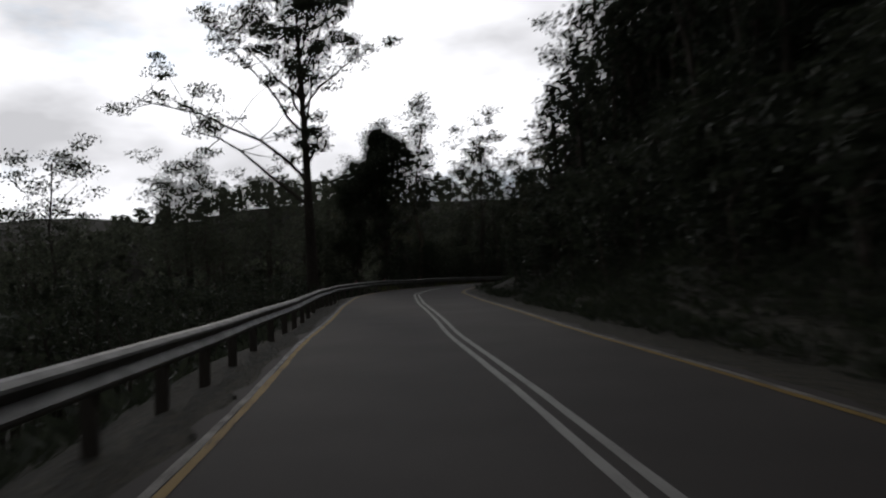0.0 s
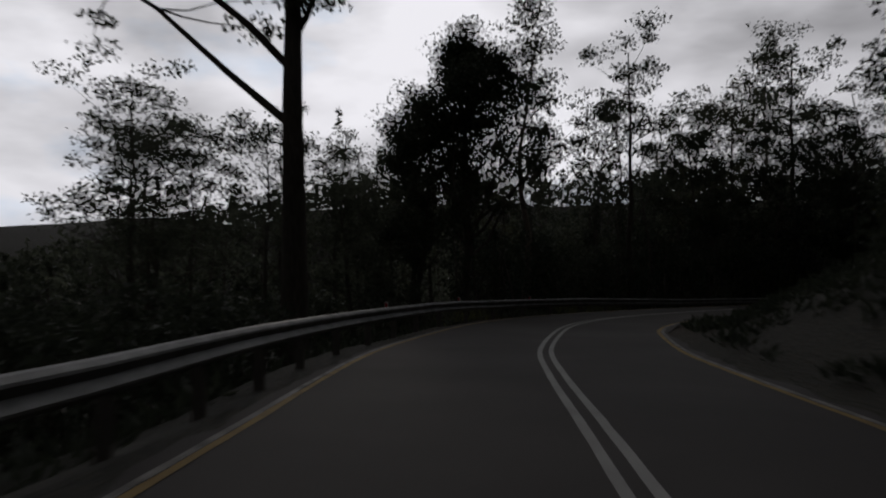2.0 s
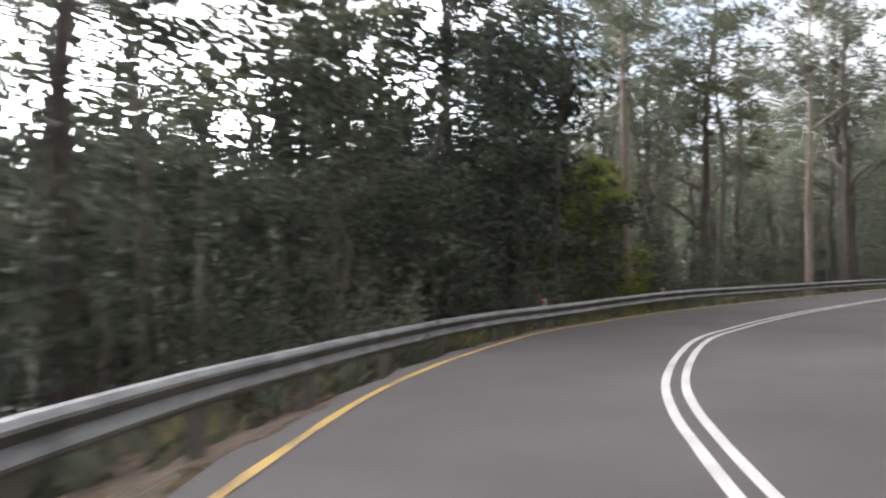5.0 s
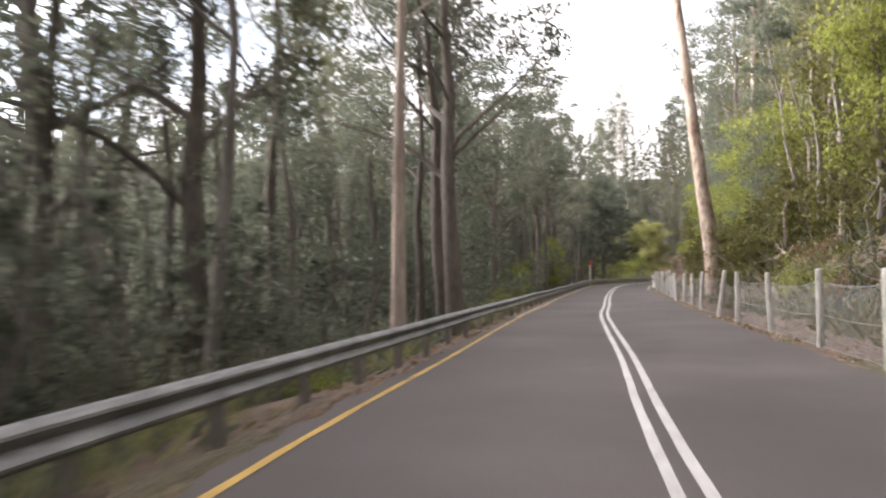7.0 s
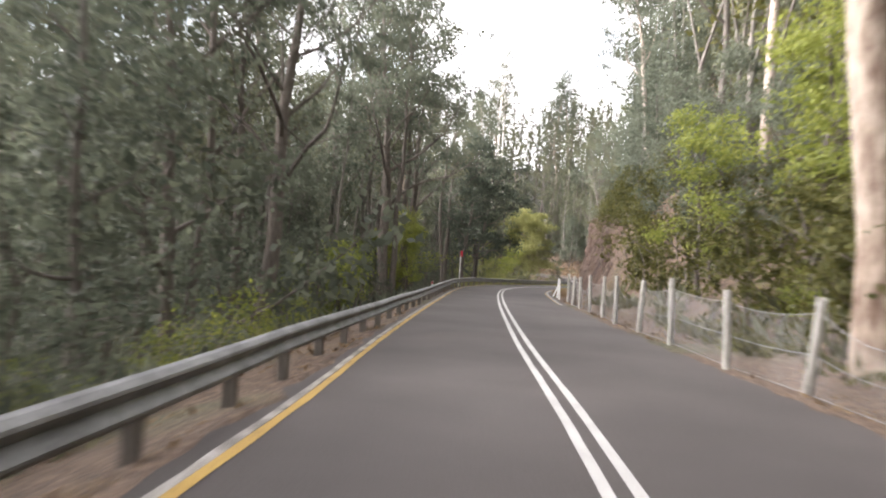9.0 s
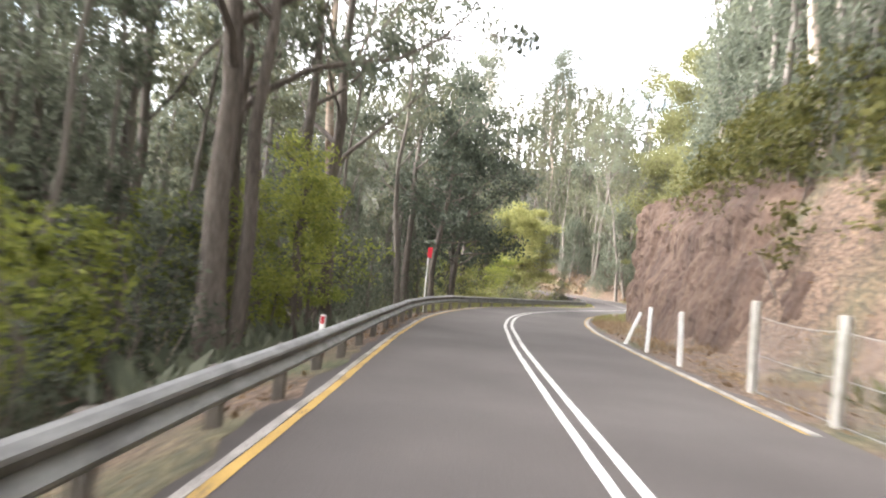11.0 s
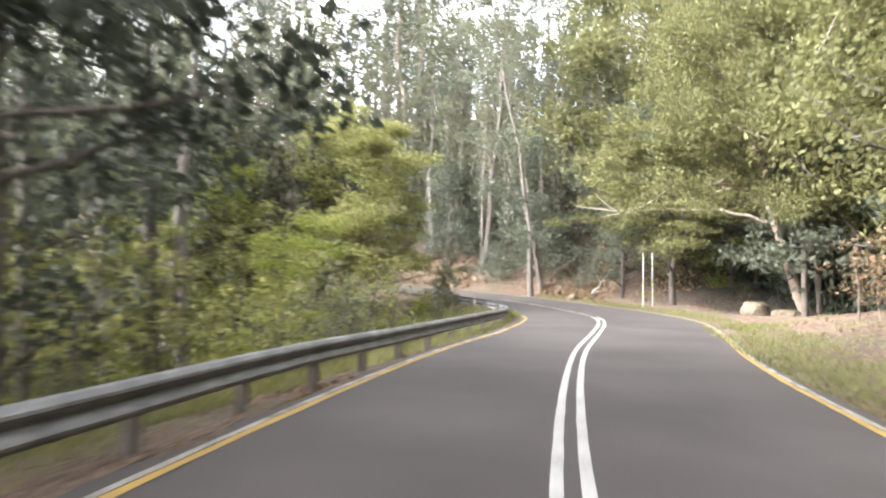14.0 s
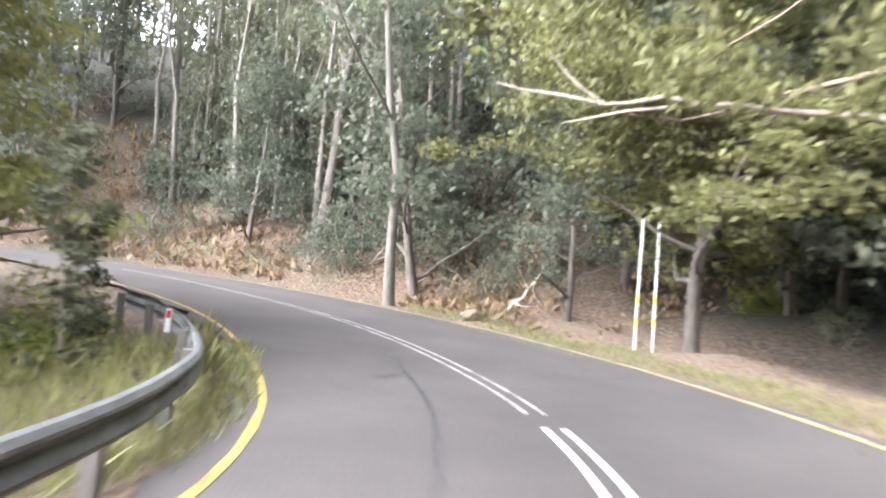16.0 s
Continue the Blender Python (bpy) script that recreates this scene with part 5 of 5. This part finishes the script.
def delineator():
    """A marker that stands on the guardrail's posts."""
    root = new("delineator")
    tagged(root, "white marker with red reflector standing behind the guardrail", "delineator", "markers along the guardrail")
    post = part("post", box(bmesh.new(), (0.078, 0.028, 0.33), (0, 0, -0.07), 0.008), M_PLASTIC, root)
    part("reflector", box(bmesh.new(), (0.054, 0.014, 0.11), (0, -0.020, 0.022), 0.003), M_RED, post, "red reflector")
    return root


dl = delineator()
for i, (x, y) in enumerate([(-5.5, 44.3), (-4.4, 51.0), (-2.1, 56.4), (13.1, 71.4), (20.0, 73.95), (74.85, 86.35), (134.3, 86.56)]):
    s = at_x(x, y)
    p = on_road(s, rail_out(s) - 0.17, rail_top(s) + 0.02)
    m = pose(p.x, p.y, p.z, 0, 0, heading(s))
    if i:
        copy_thing(dl, m)
    else:
        dl.matrix_basis = m

sign = new("marker_sign")
tagged(sign, "tall pale pole with a small red sign plate behind the guardrail", "road sign")
w = Soup()
w.tube([(0, 0, -0.4), (0, 0, 1.2), (0, 0, 2.50)], [0.027, 0.027, 0.027], 10)
part_v, part_f = w.data()
np_part("pole", part_v, part_f, M_PLASTIC, sign, smooth=True)
part("plate", box(bmesh.new(), (0.17, 0.012, 0.40), (0.07, -0.04, 2.33), 0.004), M_RED, sign, "red sign plate")
part("bracket", box(bmesh.new(), (0.10, 0.03, 0.04), (0.02, -0.03, 2.33), 0.004), M_STEEL, sign)
sign.matrix_basis = pose(92.26, 89.57, height(92.26, 89.57), 0, 0.5, heading(at_x(92.5, 86)) - 8)


def banded_pole(tall):
    root = new("marker_pole")
    tagged(root, "thin tall white pole with yellow bands on the verge", "pole", "pair of poles on the verge")
    w = Soup()
    w.tube([(0, 0, -0.4), (0, 0, tall * 0.5), (0, 0, tall)], [0.018, 0.018, 0.017], 8)
    a, b = w.data()
    np_part("shaft", a, b, M_PLASTIC, root, smooth=True)
    for z in (0.55, 1.05):
        w = Soup()
        w.tube([(0, 0, z), (0, 0, z + 0.16)], [0.0205, 0.0205], 8)
        a, b = w.data()
        np_part("band", a, b, M_BAND, root, "yellow-green reflective band", smooth=True)
    return root


bp = banded_pole(2.85)
bp.matrix_basis = pose(138.8, 78.27, height(138.8, 78.27), 0, 1, 0)
copy_thing(bp, pose(139.35, 77.66, height(139.35, 77.66), 0, 1, 70))


# ---- boulders, fallen wood ----
def boulder(name, seed, size, label):
    bm = bmesh.new()
    bmesh.ops.create_icosphere(bm, subdivisions=3, radius=1.0)
    for v in bm.verts:
        q = v.co.normalized()
        n = noise.fractal(q * 1.2 + Vector((seed, 0, 0)), 1.0, 2.0, 4) * 0.34
        f = 1 + n
        v.co = Vector((q.x * f, q.y * f, q.z * f))
        for ax, lim in ((0, 0.92), (1, 0.90), (2, 0.80)):
            v.co[ax] = max(-lim, min(lim, v.co[ax])) + v.co[ax] * 0.12
        v.co = Vector((v.co.x * size[0], v.co.y * size[1], v.co.z * size[2]))
    ob = part(name, bm, M_BOULDER, None)
    tagged(ob, label, "boulder", "boulders in the clearing")
    return ob


for seed, size, x, y, turn, text in [(3, (0.62, 0.5, 0.52), 136.1, 73.75, 20, "large pale sandstone boulder on the dirt clearing"), (8, (0.66, 0.48, 0.40), 134.9, 72.75, 75, "low pale sandstone boulder under the trees"),
                                     (12, (0.22, 0.2, 0.16), 103.0, 82.6, 5, "small loose stone at the foot of the cutting"), (15, (0.16, 0.14, 0.1), 101.6, 82.8, 5, "small loose stone at the foot of the cutting"),
                                     (17, (0.13, 0.1, 0.1), 99.4, 83.0, 50, "small loose stone at the foot of the cutting"), (21, (0.3, 0.24, 0.2), 143.5, 81.1, 30, "rough stone at the foot of the bank")]:
    ob = boulder("boulder", seed, size, text)
    ob.matrix_basis = pose(x, y, height(x, y) + size[2] * 0.45, 0, 0, turn)


def fallen(seed, pts, r, label, mat):
    rng = np.random.RandomState(seed)
    w = Soup()
    p = np.array(pts, float)
    u = np.linspace(0, 1, 9)
    q = np.stack([np.interp(u, np.linspace(0, 1, len(p)), p[:, k]) for k in range(3)], 1) + rng.normal(size=(9, 3)) * r * 0.8
    w.tube(q, np.linspace(r, r * 0.35, 9), 7)
    for i in (3, 5, 6):
        w.tube(bent(q[i], rng.normal(size=3) + np.array([0, 0, 0.4]), 0.9, 4, rng, 0.2, 0.2), np.linspace(r * 0.4, r * 0.1, 5), 4)
    a, b = w.data()
    ob = np_part("fallen_branch", a, b, mat, None, smooth=True)
    tagged(ob, label, "branch", "fallen wood")


def on_ground(x, y, z=0.0):
    return (x, y, height(x, y) + z)


fallen(1, [on_ground(27.5, 79.5, 0.9), on_ground(30.5, 80.2, 0.6)], 0.10, "dead pale branch lying against a dark trunk", M_TWIG)
fallen(2, [on_ground(143.2, 80.6, 0.05), on_ground(144.4, 79.6, 0.6), on_ground(145.7, 78.6, 1.5)], 0.035, "thin dead branch leaning on the bank", M_BARK_WHITE)
fallen(3, [on_ground(20.0, 76.0, 0.5), on_ground(16.5, 75.0, 0.5)], 0.09, "fallen branch in the dark undergrowth", M_TWIG)
fallen(4, [on_ground(52.0, 71.8, 0.5), on_ground(48.5, 70.6, 0.7)], 0.07, "dead branch lying behind the fence", M_TWIG)
fallen(5, [on_ground(121.5, 86.6, 0.1), on_ground(123.5, 86.2, 0.3)], 0.03, "thin dry stick in the grass by the guardrail", M_TWIG)
fallen(6, [on_ground(31.5, 77.0, 0.5), on_ground(35.0, 78.4, 0.8)], 0.04, "dead twisted branch behind the guardrail", M_TWIG)

# ---- low cover ----


def cover(name, count, s0, s1, d0, d1, leaf, size, wide, up, seed, label, category, patch=0.0):
    """Blades or leaves that stand out of the ground, joined."""
    rng = np.random.RandomState(seed)
    s = rng.uniform(s0, s1, count)
    d = d0 + (d1 - d0) * rng.rand(count) ** 1.2
    c = np.stack([np.interp(s, ST, CL[:, k]) for k in range(2)], 1)
    r = np.stack([np.interp(s, ST, RIGHT[:, k]) for k in range(2)], 1)
    p = c + r * d[:, None]
    if patch:
        keep = smooth_noise(p[:, 0], p[:, 1], 2.2, seed) + 0.5 * smooth_noise(p[:, 0], p[:, 1], 0.8, seed + 1) > patch - 0.5
        p, s = p[keep], s[keep]
    _, dd, _ = station(p[:, 0], p[:, 1])
    keep = (dd < np.interp(s, ST, edge_right(ST)) + 99) & (np.abs(dd) > min(abs(d0), abs(d1)) - 0.15)
    p = p[keep]
    z = terrain(p[:, 0], p[:, 1])
    n = len(p)
    ln = size * rng.uniform(0.5, 1.4, n)
    way = rng.normal(size=(n, 3)) * np.array([1, 1, 0.3])
    way[:, 2] = np.abs(way[:, 2]) + up
    way /= np.linalg.norm(way, axis=1)[:, None]
    sd = np.cross(way, rng.normal(size=(n, 3)))
    sd /= np.linalg.norm(sd, axis=1)[:, None] + 1e-9
    b = np.stack([p[:, 0], p[:, 1], z - 0.02], 1) + way * (rng.rand(n) * size * 0.8)[:, None] * (1 if up > 0.3 else 0)
    wd = (ln * wide)[:, None]
    v = np.stack([b, b + way * ln[:, None] * 0.45 + sd * wd / 2, b + way * ln[:, None], b + way * ln[:, None] * 0.45 - sd * wd / 2], 1)
    ob = np_part(name, v.reshape(-1, 3), [np.arange(n * 4).reshape(n, 4)], leaf)
    tagged(ob, label, category, kind="stuff")


cover("undergrowth", 16000, 122, 236, -4.5, -14, M_LEAF_GUM, 0.45, 0.3, 0.9, 71, "low green undergrowth behind the guardrail", "undergrowth", 0.35)
cover("undergrowth", 12000, 60, 122, -4.4, -12, M_LEAF_DARK, 0.28, 0.3, 0.9, 72, "dark low undergrowth behind the guardrail", "undergrowth", 0.3)
cover("undergrowth", 42000, 55, 130, 3.2, 11, M_LEAF_DARK, 0.22, 0.3, 0.9, 73, "dark low undergrowth on the bank", "undergrowth", 0.35)
cover("undergrowth", 15000, 74, 98, 3.9, 7.5, M_LEAF_DARK, 0.2, 0.3, 0.9, 91, "dark close undergrowth at the foot of the bank", "undergrowth")
cover("undergrowth", 20000, 146, S_CUT0 - 3, 3.9, 12, M_LEAF_OLIVE, 0.30, 0.32, 0.8, 74, "olive and brown ferns on the bank", "undergrowth", 0.45)
cover("undergrowth", 9000, 132, S_CUT0 - 3, 4.6, 15, M_LEAF_GREY, 0.42, 0.3, 0.9, 75, "green ferns on the bank", "undergrowth", 0.5)
cover("undergrowth", 9000, S_CUT0, S_CUT1 + 4, 6.3, 13, M_LEAF_GREY, 0.42, 0.3, 0.9, 76, "green scrub along the top of the cutting", "undergrowth", 0.4)
cover("undergrowth", 12000, S_STOP + 9, 296, 4.6, 14, M_LEAF_DRY, 0.34, 0.35, 0.8, 77, "dry brown scrub on the bank", "undergrowth", 0.42)
cover("undergrowth", 9000, S_STOP + 14, 288, 6.5, 20, M_LEAF_GUM, 0.42, 0.3, 0.9, 78, "low green undergrowth on the bank", "undergrowth", 0.5)
cover("undergrowth", 9000, S_STOP - 16, S_STOP + 14, 12, 22, M_LEAF_DARK, 0.42, 0.3, 0.9, 83, "dark undergrowth behind the clearing", "undergrowth", 0.4)
cover("grass", 30000, S_CUT1 - 12, S_STOP + 6, -3.6, -11, M_GRASS, 0.36, 0.06, 1.5, 79, "long dry and green grass behind the guardrail", "grass", 0.3)
cover("grass", 9000, S_STOP - 14, S_STOP + 5, -3.0, -4.2, M_GRASS, 0.16, 0.08, 1.8, 80, "bright green grass between road edge and guardrail", "grass", 0.35)
cover("grass", 12000, S_CUT1 - 10, S_STOP + 12, 3.15, 6.2, M_GRASS, 0.13, 0.09, 1.6, 81, "short green and dry grass on the verge", "grass", 0.45)
cover("grass", 12000, S_STOP - 8, S_STOP + 14, 3.95, 5.1, M_GRASS, 0.11, 0.10, 1.6, 89, "yellow-green grass strip along the road edge", "grass", 0.3)
cover("grass", 11000, S_CUT0 - 2, S_CUT1 - 2, 3.1, 4.6, M_LEAF_DRY, 0.13, 0.08, 1.5, 90, "dry grass at the foot of the cutting", "grass", 0.4)
cover("grass", 8000, 120, 190, -3.9, -6.5, M_GRASS, 0.38, 0.06, 1.6, 82, "long grass behind the guardrail", "grass", 0.5)
cover("grass", 14000, S_CUT1 - 9, S_STOP - 6, 3.1, 4.9, M_GRASS, 0.13, 0.10, 1.6, 88, "short bright green grass along the road edge", "grass", 0.18)
cover("leaf_litter", 9000, 128, S_CUT0, 2.95, 5.5, M_LEAF_DRY, 0.11, 0.4, 0.12, 84, "brown fallen leaves along the road edge", "leaf litter", 0.35)
cover("leaf_litter", 9000, 120, S_STOP - 8, -3.0, -4.6, M_LEAF_DRY, 0.11, 0.4, 0.12, 85, "brown fallen leaves along the road edge", "leaf litter", 0.35)
cover("leaf_litter", 9000, S_CUT0 - 2, S_STOP + 18, 3.1, 9.0, M_LEAF_DRY, 0.12, 0.4, 0.12, 86, "brown fallen leaves on the verge", "leaf litter", 0.4)


# ---- cracks in the asphalt ----
def crack(pts, width, seed):
    rng = np.random.RandomState(seed)
    p = np.array(pts, float)
    u = np.linspace(0, 1, 40)
    q = np.stack([np.interp(u, np.linspace(0, 1, len(p)), p[:, k]) for k in range(2)], 1) + rng.normal(size=(40, 2)) * 0.035
    t = np.gradient(q, axis=0)
    t /= np.linalg.norm(t, axis=1)[:, None]
    nrm = np.stack([-t[:, 1], t[:, 0]], 1) * (width * rng.uniform(0.2, 1.0, 40))[:, None]
    _, _, z = station(q[:, 0], q[:, 1])
    v = np.concatenate([np.c_[q + nrm, z + 0.005], np.c_[q - nrm, z + 0.005]])
    i = np.arange(39)
    ob = np_part("crack", v, [np.stack([i, i + 40, i + 41, i + 1], 1)], M_BLACK)
    tagged(ob, "dark tar-filled crack in the asphalt", "crack", kind="structure")


crack([(136.4, 83.67), (135.1, 83.5), (133.9, 83.33), (132.7, 83.2), (131.1, 83.17)], 0.035, 1)
crack([(133.6, 83.3), (133.2, 83.75)], 0.02, 2)
crack([(131.1, 83.17), (129.4, 83.3), (127.6, 83.45)], 0.02, 3)
